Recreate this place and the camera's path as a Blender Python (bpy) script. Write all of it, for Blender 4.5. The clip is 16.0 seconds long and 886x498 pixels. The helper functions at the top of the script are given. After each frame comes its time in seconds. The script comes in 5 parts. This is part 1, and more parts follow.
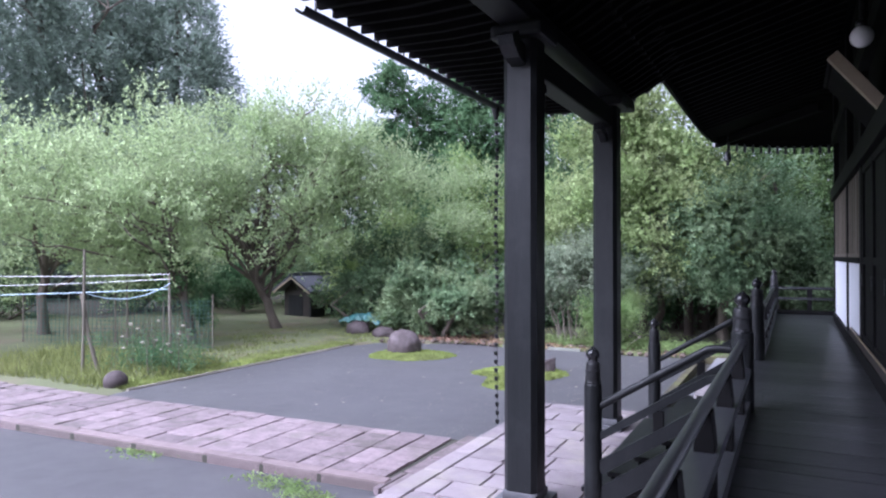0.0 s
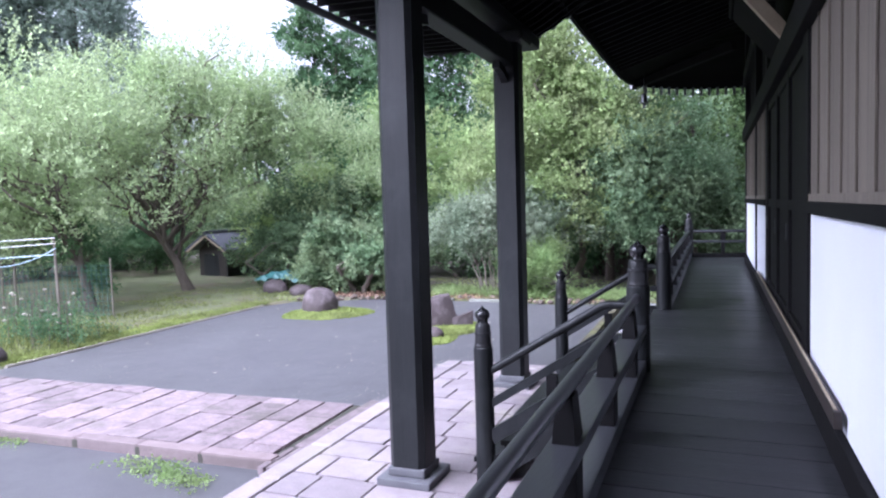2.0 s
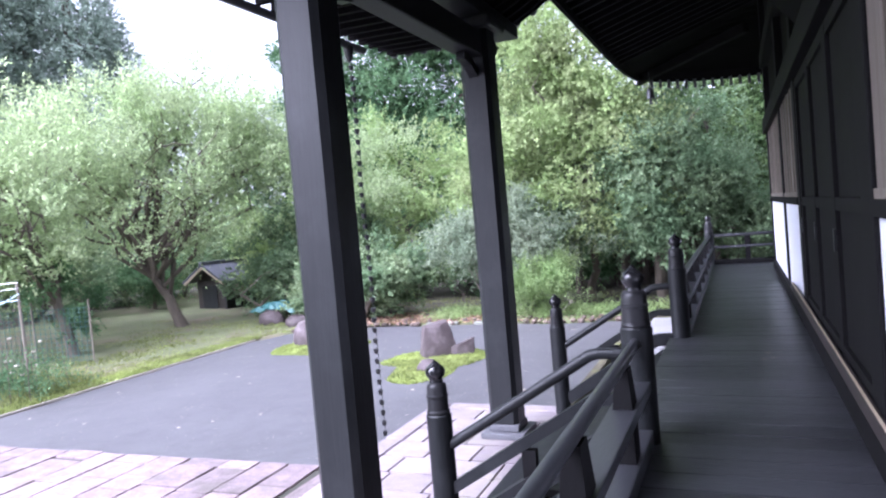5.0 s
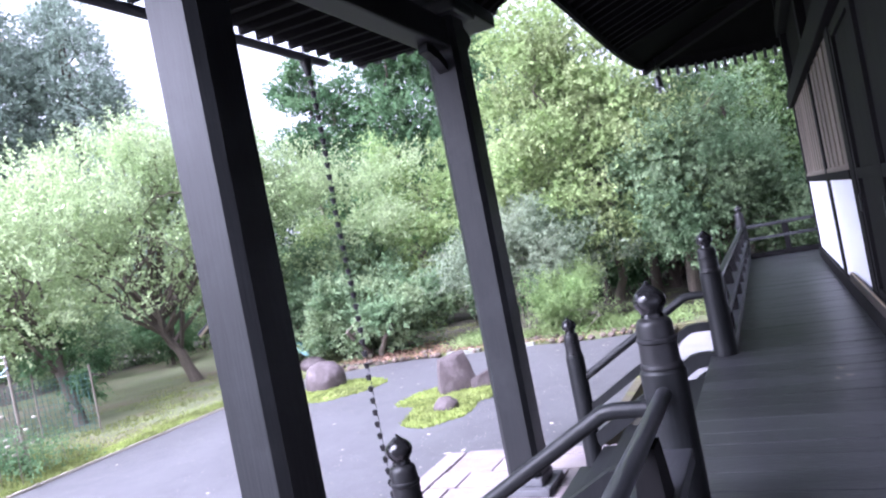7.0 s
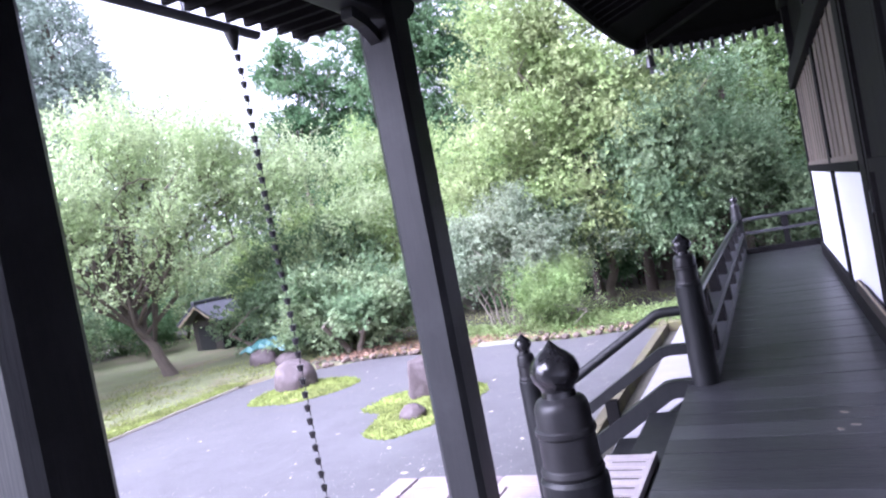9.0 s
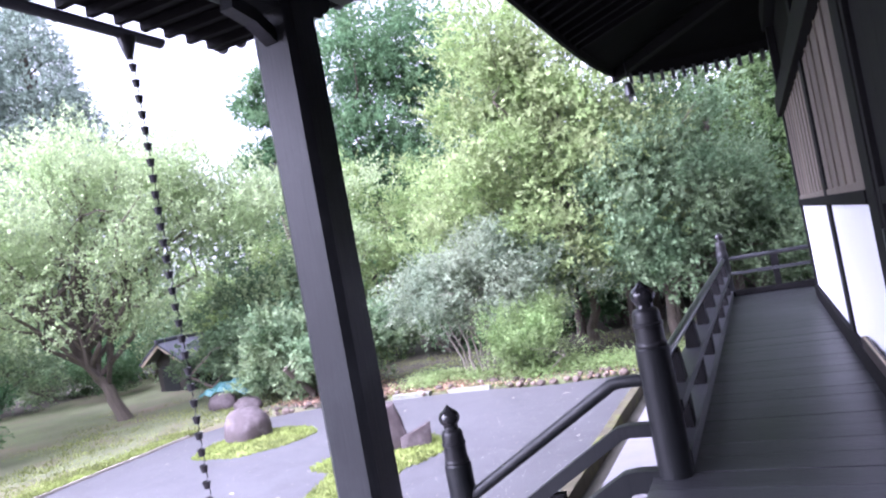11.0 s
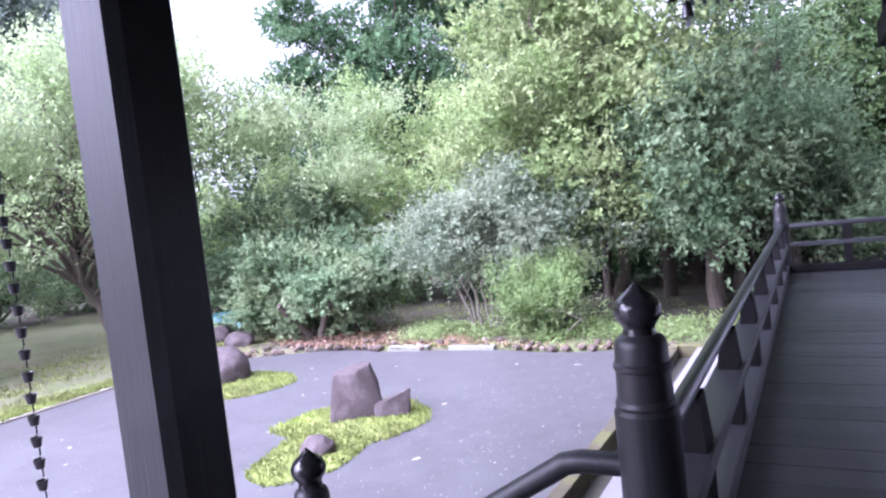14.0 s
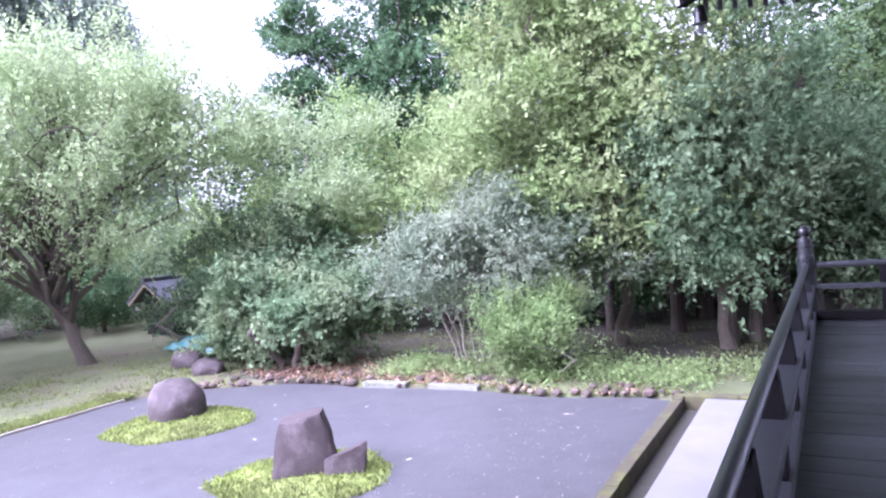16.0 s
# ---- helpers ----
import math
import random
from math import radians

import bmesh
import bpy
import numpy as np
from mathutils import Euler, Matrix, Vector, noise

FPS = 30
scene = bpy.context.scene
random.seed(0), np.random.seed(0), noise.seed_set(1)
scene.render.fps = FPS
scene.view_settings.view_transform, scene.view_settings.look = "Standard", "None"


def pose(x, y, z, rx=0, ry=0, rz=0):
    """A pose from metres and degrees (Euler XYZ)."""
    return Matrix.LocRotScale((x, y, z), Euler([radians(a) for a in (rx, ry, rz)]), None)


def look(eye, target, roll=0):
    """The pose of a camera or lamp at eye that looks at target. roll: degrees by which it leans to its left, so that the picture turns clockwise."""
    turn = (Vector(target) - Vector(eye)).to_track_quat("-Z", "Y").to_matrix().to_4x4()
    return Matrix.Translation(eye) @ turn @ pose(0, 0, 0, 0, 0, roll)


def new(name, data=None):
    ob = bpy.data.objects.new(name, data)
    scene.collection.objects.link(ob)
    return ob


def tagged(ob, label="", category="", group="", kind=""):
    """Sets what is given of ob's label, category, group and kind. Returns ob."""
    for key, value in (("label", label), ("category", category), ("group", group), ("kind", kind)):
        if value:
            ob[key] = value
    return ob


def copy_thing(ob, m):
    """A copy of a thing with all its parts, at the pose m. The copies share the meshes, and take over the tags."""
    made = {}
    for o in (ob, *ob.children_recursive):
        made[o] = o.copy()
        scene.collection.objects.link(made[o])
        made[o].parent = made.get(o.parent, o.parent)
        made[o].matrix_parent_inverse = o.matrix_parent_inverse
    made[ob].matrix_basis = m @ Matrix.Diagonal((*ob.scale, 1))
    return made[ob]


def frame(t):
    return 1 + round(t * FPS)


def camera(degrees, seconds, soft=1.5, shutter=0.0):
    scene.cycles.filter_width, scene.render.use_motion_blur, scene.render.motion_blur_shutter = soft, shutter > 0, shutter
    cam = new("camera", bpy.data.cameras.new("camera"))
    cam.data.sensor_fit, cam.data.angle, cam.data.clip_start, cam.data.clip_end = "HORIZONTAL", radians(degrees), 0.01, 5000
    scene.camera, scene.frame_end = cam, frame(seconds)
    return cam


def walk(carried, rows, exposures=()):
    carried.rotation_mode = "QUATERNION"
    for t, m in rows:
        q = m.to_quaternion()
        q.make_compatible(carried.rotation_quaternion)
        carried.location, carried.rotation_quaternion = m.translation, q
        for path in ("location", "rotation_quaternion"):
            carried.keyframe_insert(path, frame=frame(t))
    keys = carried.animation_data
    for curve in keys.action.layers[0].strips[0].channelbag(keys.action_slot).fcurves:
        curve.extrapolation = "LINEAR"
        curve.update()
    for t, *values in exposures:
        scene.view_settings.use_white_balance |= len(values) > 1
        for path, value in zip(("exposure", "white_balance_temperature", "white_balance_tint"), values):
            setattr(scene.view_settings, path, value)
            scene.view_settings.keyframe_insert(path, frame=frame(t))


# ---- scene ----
cam = camera(66.0, 16.0, soft=2.2)
PATH = [
    (0, (-0.108, -0.253, 1.444), (-1.021, 1.527, 1.463), 0.0),
    (0.5, (-0.036, -0.034, 1.451), (-0.799, 1.815, 1.458), -0.1),
    (1, (0.033, 0.144, 1.458), (-0.713, 1.999, 1.433), -0.7),
    (1.5, (0.058, 0.399, 1.455), (-0.686, 2.254, 1.377), -1.3),
    (2, (0.091, 0.687, 1.466), (-0.652, 2.540, 1.338), -1.7),
    (2.5, (0.149, 0.973, 1.47), (-0.609, 2.819, 1.336), -1.7),
    (3, (0.166, 1.262, 1.476), (-0.598, 3.105, 1.335), -1.6),
    (3.5, (0.138, 1.551, 1.476), (-0.63, 3.392, 1.333), -1.6),
    (4, (0.129, 1.792, 1.489), (-0.649, 3.628, 1.334), -1.2),
    (4.5, (0.134, 2.067, 1.49), (-0.649, 3.901, 1.342), 0.1),
    (5, (0.1, 2.336, 1.491), (-0.698, 4.168, 1.41), -5.0),
    (5.2, (0.087, 2.438, 1.496), (-0.721, 4.267, 1.448), -7.7),
    (7.5, (-0.012, 3.971, 1.428), (-0.875, 5.775, 1.419), -11.2),
    (8, (0.015, 4.254, 1.456), (-0.858, 6.053, 1.426), -11.1),
    (8.5, (0.072, 4.501, 1.493), (-0.817, 6.293, 1.452), -11.3),
    (9, (0.094, 4.845, 1.479), (-0.78, 6.643, 1.431), -11.0),
    (9.2, (0.084, 4.993, 1.477), (-0.749, 6.811, 1.455), -11.1),
    (11.5, (0.131, 6.414, 1.42), (-0.713, 8.226, 1.466), -10.5),
    (12, (0.091, 6.747, 1.405), (-0.791, 8.542, 1.37), -9.6),
    (12.5, (0.1, 7.079, 1.423), (-0.814, 8.855, 1.323), -6.2),
    (13, (0.065, 7.425, 1.424), (-0.887, 9.181, 1.316), -6.4),
    (13.5, (-0.005, 7.754, 1.42), (-0.966, 9.505, 1.311), -6.3),
    (14, (-0.051, 8.111, 1.422), (-1.021, 9.856, 1.304), -6.5),
    (14.5, (-0.093, 8.516, 1.42), (-1.066, 10.260, 1.315), -6.3),
    (15, (-0.118, 8.863, 1.445), (-1.096, 10.604, 1.337), -6.1),
    (15.5, (-0.130, 9.305, 1.462), (-1.124, 11.038, 1.364), -5.65),
    (16, (-0.215, 9.588, 1.445), (-1.212, 11.321, 1.385), -5.05),
]
EXPOSURES = [(0.0, 1.38, 5340, 26), (1.5, 1.68, 5340, 25), (3.5, 1.92, 5340, 26), (5.0, 2.17, 5380, 28), (7.5, 2.45, 5390, 32), (9.0, 2.52, 5390, 35), (12.5, 2.45, 5370, 38), (16.0, 2.27, 5260, 41)]
walk(cam, [(t, look(eye, target, roll)) for t, eye, target, roll in PATH], EXPOSURES)

# ---- light ----
world = bpy.data.worlds.new("overcast_sky")
scene.world = world
world.use_nodes = True
wn = world.node_tree.nodes
wl = world.node_tree.links
sky = wn.new("ShaderNodeTexSky")
sky.sky_type = "NISHITA"
sky.sun_disc = False
sky.sun_elevation = radians(49)
sky.sun_rotation = radians(212)
sky.air_density, sky.dust_density, sky.ozone_density = 1.0, 4.0, 1.0
pale = wn.new("ShaderNodeHueSaturation")
pale.inputs["Saturation"].default_value = 0.12
wl.new(sky.outputs[0], pale.inputs["Color"])
wl.new(pale.outputs[0], wn["Background"].inputs["Color"])
wn["Background"].inputs["Strength"].default_value = 0.15

sun = new("sun", bpy.data.lights.new("sun", "SUN"))
sun.data.energy, sun.data.angle, sun.data.color = 3.2, radians(85), (1.0, 0.98, 0.95)
sun.matrix_world = look((-12, -19, 26), (0, 0, 0))


# ---- materials ----
def material(name, base, second=None, rough=0.7, scale=6.0, fine=60.0, bump=0.2, amount=0.5, metal=0.0, stretch=(1, 1, 1),
             island=0.0, per_object=0.0, spec=0.5, stain=None, stain_scale=0.7):
    """A worn surface: two colours mixed by coarse and fine noise, with bump; optional stains and piece-to-piece variation."""
    m = bpy.data.materials.new(name)
    m.use_nodes = True
    n, l = m.node_tree.nodes, m.node_tree.links
    p = n["Principled BSDF"]
    p.inputs["Roughness"].default_value = rough
    p.inputs["Metallic"].default_value = metal
    p.inputs["Specular IOR Level"].default_value = spec
    co = n.new("ShaderNodeTexCoord")
    mp = n.new("ShaderNodeMapping")
    mp.inputs["Scale"].default_value = stretch
    geo = n.new("ShaderNodeNewGeometry")
    l.new(geo.outputs["Position"], mp.inputs["Vector"])
    a, b = n.new("ShaderNodeTexNoise"), n.new("ShaderNodeTexNoise")
    for t, s, d in ((a, scale, 5), (b, fine, 3)):
        t.inputs["Scale"].default_value = s
        t.inputs["Detail"].default_value = d
        l.new(mp.outputs[0], t.inputs["Vector"])
    mixn = n.new("ShaderNodeMix")
    mixn.inputs[0].default_value = 0.45
    l.new(a.outputs["Fac"], mixn.inputs[2])
    l.new(b.outputs["Fac"], mixn.inputs[3])
    ramp = n.new("ShaderNodeMapRange")
    ramp.inputs["From Min"].default_value = 0.5 - 0.25
    ramp.inputs["From Max"].default_value = 0.5 + 0.25
    l.new(mixn.outputs[0], ramp.inputs["Value"])
    col = n.new("ShaderNodeMix")
    col.data_type = "RGBA"
    second = second or tuple(c * (1 - amount) for c in base)
    col.inputs[6].default_value = (*base, 1)
    col.inputs[7].default_value = (*second, 1)
    l.new(ramp.outputs[0], col.inputs[0])
    out = col.outputs[2]
    if stain:
        s = n.new("ShaderNodeTexNoise")
        s.inputs["Scale"].default_value = stain_scale
        s.inputs["Detail"].default_value = 6
        s.inputs["Roughness"].default_value = 0.65
        l.new(geo.outputs["Position"], s.inputs["Vector"])
        r = n.new("ShaderNodeMapRange")
        r.inputs["From Min"].default_value, r.inputs["From Max"].default_value = 0.5, 0.68
        l.new(s.outputs["Fac"], r.inputs["Value"])
        st = n.new("ShaderNodeMix")
        st.data_type = "RGBA"
        l.new(r.outputs[0], st.inputs[0])
        l.new(out, st.inputs[6])
        st.inputs[7].default_value = (*stain, 1)
        out = st.outputs[2]
    if island or per_object:
        if per_object:
            info = n.new("ShaderNodeObjectInfo")
            rnd = info.outputs["Random"]
        else:
            rnd = geo.outputs["Random Per Island"]
        hv = n.new("ShaderNodeHueSaturation")
        amt = island or per_object
        v = n.new("ShaderNodeMapRange")
        v.inputs["To Min"].default_value, v.inputs["To Max"].default_value = 1 - amt, 1 + amt
        l.new(rnd, v.inputs["Value"])
        l.new(v.outputs[0], hv.inputs["Value"])
        l.new(out, hv.inputs["Color"])
        out = hv.outputs[0]
    l.new(out, p.inputs["Base Color"])
    if bump:
        bp = n.new("ShaderNodeBump")
        bp.inputs["Strength"].default_value = bump
        bp.inputs["Distance"].default_value = 0.01
        l.new(mixn.outputs[0], bp.inputs["Height"])
        l.new(bp.outputs[0], p.inputs["Normal"])
    return m


def leaf_material(name, base, second, vary=0.35, through_light=0.45, rough=0.6):
    """Leaves: colour varies leaf by leaf and branch by branch, with light passing through."""
    m = bpy.data.materials.new(name)
    m.use_nodes = True
    n, l = m.node_tree.nodes, m.node_tree.links
    p = n["Principled BSDF"]
    p.inputs["Roughness"].default_value = rough
    p.inputs["Specular IOR Level"].default_value = 0.08
    geo = n.new("ShaderNodeNewGeometry")
    t = n.new("ShaderNodeTexNoise")
    t.inputs["Scale"].default_value = 0.9
    t.inputs["Detail"].default_value = 4
    l.new(geo.outputs["Position"], t.inputs["Vector"])
    r = n.new("ShaderNodeMapRange")
    r.inputs["From Min"].default_value, r.inputs["From Max"].default_value = 0.35, 0.65
    l.new(t.outputs["Fac"], r.inputs["Value"])
    c = n.new("ShaderNodeMix")
    c.data_type = "RGBA"
    c.inputs[6].default_value, c.inputs[7].default_value = (*base, 1), (*second, 1)
    l.new(r.outputs[0], c.inputs[0])
    v = n.new("ShaderNodeMapRange")
    v.inputs["To Min"].default_value, v.inputs["To Max"].default_value = 1 - vary, 1 + vary
    l.new(geo.outputs["Random Per Island"], v.inputs["Value"])
    t2 = n.new("ShaderNodeTexNoise")
    t2.inputs["Scale"].default_value = 3.2
    t2.inputs["Detail"].default_value = 2
    l.new(geo.outputs["Position"], t2.inputs["Vector"])
    v2 = n.new("ShaderNodeMapRange")
    v2.inputs["From Min"].default_value, v2.inputs["From Max"].default_value = 0.3, 0.7
    v2.inputs["To Min"].default_value, v2.inputs["To Max"].default_value = 0.72, 1.28
    l.new(t2.outputs["Fac"], v2.inputs["Value"])
    both = n.new("ShaderNodeMath")
    both.operation = "MULTIPLY"
    l.new(v.outputs[0], both.inputs[0])
    l.new(v2.outputs[0], both.inputs[1])
    h = n.new("ShaderNodeHueSaturation")
    l.new(both.outputs[0], h.inputs["Value"])
    l.new(c.outputs[2], h.inputs["Color"])
    l.new(h.outputs[0], p.inputs["Base Color"])
    tr = n.new("ShaderNodeBsdfTranslucent")
    l.new(h.outputs[0], tr.inputs["Color"])
    mx = n.new("ShaderNodeMixShader")
    mx.inputs[0].default_value = through_light
    l.new(p.outputs[0], mx.inputs[1])
    l.new(tr.outputs[0], mx.inputs[2])
    l.new(mx.outputs[0], n["Material Output"].inputs["Surface"])
    return m


DARK = material("dark_stained_wood", (0.0072, 0.0080, 0.0088), (0.0175, 0.019, 0.0205), rough=0.46, scale=7, fine=60, bump=0.5, stretch=(1, 1, 0.06), spec=0.32, stain=(0.0215, 0.0235, 0.025), stain_scale=1.6)
DARK_Y = material("dark_stained_rail", (0.0072, 0.0078, 0.0086), (0.016, 0.017, 0.0185), rough=0.5, scale=4, fine=90, bump=0.2, stretch=(1, 0.12, 1), spec=0.3)
# Raised base: sky light on the rail tops is put into the colour.
RAILWOOD = material("worn_skylit_black_rail", (0.022, 0.023, 0.0265), (0.044, 0.046, 0.051), rough=0.34, scale=4, fine=90, bump=0.3, stretch=(1, 0.12, 1), spec=0.6)
PLANK = material("veranda_plank_wood", (0.014, 0.0148, 0.017), (0.058, 0.060, 0.066), rough=0.36, scale=6, fine=130, bump=0.7, stretch=(0.08, 1, 1), per_object=0.3, spec=0.7)
DOORWOOD = material("dull_black_wood", (0.005, 0.0047, 0.0052), (0.010, 0.0095, 0.010), rough=0.75, scale=4, fine=80, bump=0.2, spec=0.12, stretch=(1, 1, 0.12))
# Darker than the other timber: deep eaves shade is put into this colour.
SOFFIT = material("shaded_soffit_wood", (0.004, 0.0038, 0.004), (0.009, 0.0085, 0.009), rough=0.85, scale=3, fine=60, bump=0.2, spec=0.08)
PLASTER = material("white_plaster", (0.78, 0.79, 0.84), (0.70, 0.71, 0.77), rough=0.85, scale=1.5, fine=120, bump=0.08)
BOARD = material("weathered_board", (0.18, 0.155, 0.125), (0.085, 0.070, 0.056), rough=0.78, scale=5, fine=70, bump=0.4, stretch=(1, 4, 0.10), per_object=0.25)
PALEWOOD = material("pale_wood", (0.42, 0.35, 0.25), (0.30, 0.24, 0.17), rough=0.7, scale=5, fine=60, bump=0.2)
BAREWOOD = material("bare_pale_wood", (0.72, 0.60, 0.46), (0.55, 0.44, 0.32), rough=0.7, scale=5, fine=60, bump=0.2)
SLATWOOD = material("silvered_slat_wood", (0.50, 0.46, 0.46), (0.36, 0.33, 0.33), rough=0.75, scale=5, fine=60, bump=0.2)
BROWNWOOD = material("brown_track_wood", (0.035, 0.026, 0.023), (0.02, 0.015, 0.014), rough=0.55, scale=4, fine=70, bump=0.25, stretch=(1, 0.12, 1))
ASPHALT = material("old_asphalt", (0.082, 0.080, 0.085), (0.042, 0.041, 0.044), rough=0.55, scale=3.0, fine=34, bump=0.9, stain=(0.074, 0.073, 0.077), stain_scale=0.6)
SLAB = material("pink_stone_slab", (0.25, 0.195, 0.205), (0.072, 0.056, 0.058), rough=0.78, scale=5, fine=30, bump=1.0, per_object=0.24, stain=(0.10, 0.085, 0.076), stain_scale=2.3)
SLAB_PALE = material("pale_stone_slab", (0.30, 0.26, 0.27), (0.165, 0.138, 0.148), rough=0.72, scale=4, fine=60, bump=0.4, per_object=0.14, stain=(0.28, 0.25, 0.22), stain_scale=1.2)
JOINT = material("joint_soil_and_trench_shade", (0.05, 0.045, 0.036), (0.03, 0.032, 0.02), rough=0.95, scale=8, fine=60, bump=0.4)
KERB = material("kerb_stone", (0.20, 0.155, 0.155), (0.11, 0.083, 0.08), rough=0.8, scale=5, fine=60, bump=0.5, per_object=0.15)
CONCRETE = material("pale_concrete", (0.20, 0.195, 0.21), (0.14, 0.135, 0.148), rough=0.85, scale=2, fine=90, bump=0.3, stain=(0.16, 0.16, 0.15), stain_scale=1.0)
MOSSKERB = material("mossy_kerb", (0.085, 0.07, 0.045), (0.045, 0.045, 0.02), rough=0.95, scale=5, fine=60, bump=0.6, stain=(0.11, 0.12, 0.03), stain_scale=2.2)
PALEKERB = material("pale_kerb_stone", (0.34, 0.31, 0.26), (0.22, 0.20, 0.16), rough=0.85, scale=5, fine=60, bump=0.4, per_object=0.12)
DARKBARK = material("cedar_bark", (0.075, 0.057, 0.046), (0.036, 0.028, 0.023), rough=0.92, scale=5, fine=40, bump=0.9, stretch=(1, 1, 0.3))
GRAVEL = material("gutter_gravel", (0.20, 0.20, 0.18), (0.10, 0.11, 0.08), rough=0.9, scale=9, fine=60, bump=0.7)
ROCK = material("purple_brown_rock", (0.066, 0.048, 0.048), (0.026, 0.020, 0.020), rough=0.8, scale=6, fine=34, bump=1.0, stain=(0.10, 0.08, 0.082), stain_scale=3.0)
STONE = material("edging_stone", (0.125, 0.09, 0.072), (0.06, 0.045, 0.036), rough=0.85, scale=6, fine=50, bump=0.6, per_object=0.45)
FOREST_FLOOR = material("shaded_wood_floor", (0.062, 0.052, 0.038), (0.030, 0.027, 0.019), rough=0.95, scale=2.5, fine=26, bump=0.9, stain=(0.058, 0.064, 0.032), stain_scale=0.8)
SOIL = material("lawn_ground", (0.115, 0.14, 0.055), (0.075, 0.075, 0.042), rough=0.95, scale=0.9, fine=14, bump=0.8, stain=(0.13, 0.10, 0.07), stain_scale=0.35)
BARK = material("tree_bark", (0.14, 0.115, 0.09), (0.065, 0.052, 0.042), rough=0.9, scale=5, fine=40, bump=0.9, stretch=(1, 1, 0.3))
PALEBARK = material("pale_stem_bark", (0.17, 0.15, 0.12), (0.09, 0.08, 0.06), rough=0.9, scale=5, fine=40, bump=0.6, stretch=(1, 1, 0.3))
TILE = material("grey_roof_tile", (0.055, 0.055, 0.06), (0.03, 0.03, 0.034), rough=0.5, scale=4, fine=60, bump=0.2, per_object=0.15)
HUTROOF = material("weathered_hut_tile", (0.075, 0.078, 0.095), (0.04, 0.042, 0.052), rough=0.7, scale=6, fine=50, bump=0.5)
METAL = material("dark_bronze", (0.05, 0.05, 0.052), (0.03, 0.03, 0.033), rough=0.3, metal=0.7, scale=6, fine=80, bump=0.1)
SLEEVE = material("black_post_sleeve", (0.012, 0.012, 0.013), (0.024, 0.024, 0.026), rough=0.42, scale=6, fine=80, bump=0.15, spec=0.35)
BLACKCAP = material("black_post_cap", (0.012, 0.012, 0.013), (0.022, 0.022, 0.024), rough=0.2, metal=0.0, scale=6, fine=80, bump=0.08)
DARKSTONE = material("dark_foot_stone", (0.13, 0.13, 0.14), (0.07, 0.07, 0.078), rough=0.6, scale=7, fine=140, bump=0.25)
GRANITE = material("granite_plinth", (0.36, 0.35, 0.36), (0.22, 0.22, 0.23), rough=0.7, scale=7, fine=140, bump=0.25)
GLOBE = material("white_glass_globe", (0.75, 0.74, 0.72), (0.66, 0.65, 0.63), rough=0.25, scale=3, fine=30, bump=0.0)
ROPE = material("white_line", (0.75, 0.76, 0.78), (0.6, 0.6, 0.62), rough=0.6, scale=8, fine=60, bump=0.1)
BLUEROPE = material("pale_blue_hose", (0.45, 0.58, 0.66), (0.36, 0.48, 0.56), rough=0.5, scale=8, fine=60, bump=0.1)
TARP = material("teal_sheet", (0.03, 0.125, 0.115), (0.02, 0.07, 0.07), rough=0.5, scale=5, fine=30, bump=0.6)
NET = material("green_mesh_net", (0.05, 0.115, 0.095), (0.03, 0.075, 0.062), rough=0.8, scale=5, fine=60, bump=0.2)
FALLEN = material("pale_fallen_leaf", (0.42, 0.40, 0.36), (0.28, 0.24, 0.18), rough=0.8, scale=20, fine=80, bump=0.1)
HUTWALL = material("old_hut_wall", (0.30, 0.27, 0.21), (0.20, 0.18, 0.14), rough=0.9, scale=3, fine=40, bump=0.3)
LITTER = leaf_material("brown_leaf_litter", (0.22, 0.13, 0.09), (0.30, 0.20, 0.15), 0.5, 0.1, 0.9)
MOSS = leaf_material("bright_moss", (0.235, 0.29, 0.085), (0.175, 0.205, 0.07), 0.4, 0.3, 0.8)
GRASS = leaf_material("lawn_grass", (0.21, 0.235, 0.085), (0.15, 0.175, 0.06), 0.4, 0.3, 0.7)
LEAF_PLUM = leaf_material("plum_leaf", (0.32, 0.41, 0.21), (0.37, 0.44, 0.25), 0.2, 0.65)
LEAF_OLIVE = leaf_material("olive_leaf", (0.215, 0.295, 0.115), (0.265, 0.315, 0.15), 0.3, 0.5)
LEAF_GREY = leaf_material("grey_green_leaf", (0.17, 0.22, 0.145), (0.24, 0.28, 0.19), 0.3, 0.5)
LEAF_DARK = leaf_material("dark_green_leaf", (0.075, 0.145, 0.07), (0.115, 0.19, 0.09), 0.25, 0.45)
LEAF_MID = leaf_material("fresh_green_leaf", (0.225, 0.32, 0.125), (0.28, 0.35, 0.155), 0.25, 0.55)
LEAF_BUSH = leaf_material("broad_evergreen_leaf", (0.14, 0.215, 0.115), (0.24, 0.30, 0.165), 0.3, 0.5)
LEAF_LIGHT = leaf_material("light_shrub_leaf", (0.185, 0.275, 0.105), (0.23, 0.30, 0.13), 0.25, 0.5)
# Paler than real cedar: the distance haze is put into the leaf colour.
LEAF_HAZED_CONIFER = leaf_material("hazed_conifer_leaf", (0.215, 0.275, 0.22), (0.25, 0.31, 0.25), 0.15, 0.55)
LEAF_EVERGREEN = leaf_material("evergreen_leaf", (0.105, 0.17, 0.09), (0.175, 0.235, 0.13), 0.35, 0.5)
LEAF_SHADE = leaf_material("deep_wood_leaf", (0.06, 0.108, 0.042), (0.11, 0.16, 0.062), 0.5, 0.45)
LEAF_FAR = leaf_material("far_wood_leaf", (0.10, 0.15, 0.075), (0.065, 0.105, 0.05), 0.25, 0.4)


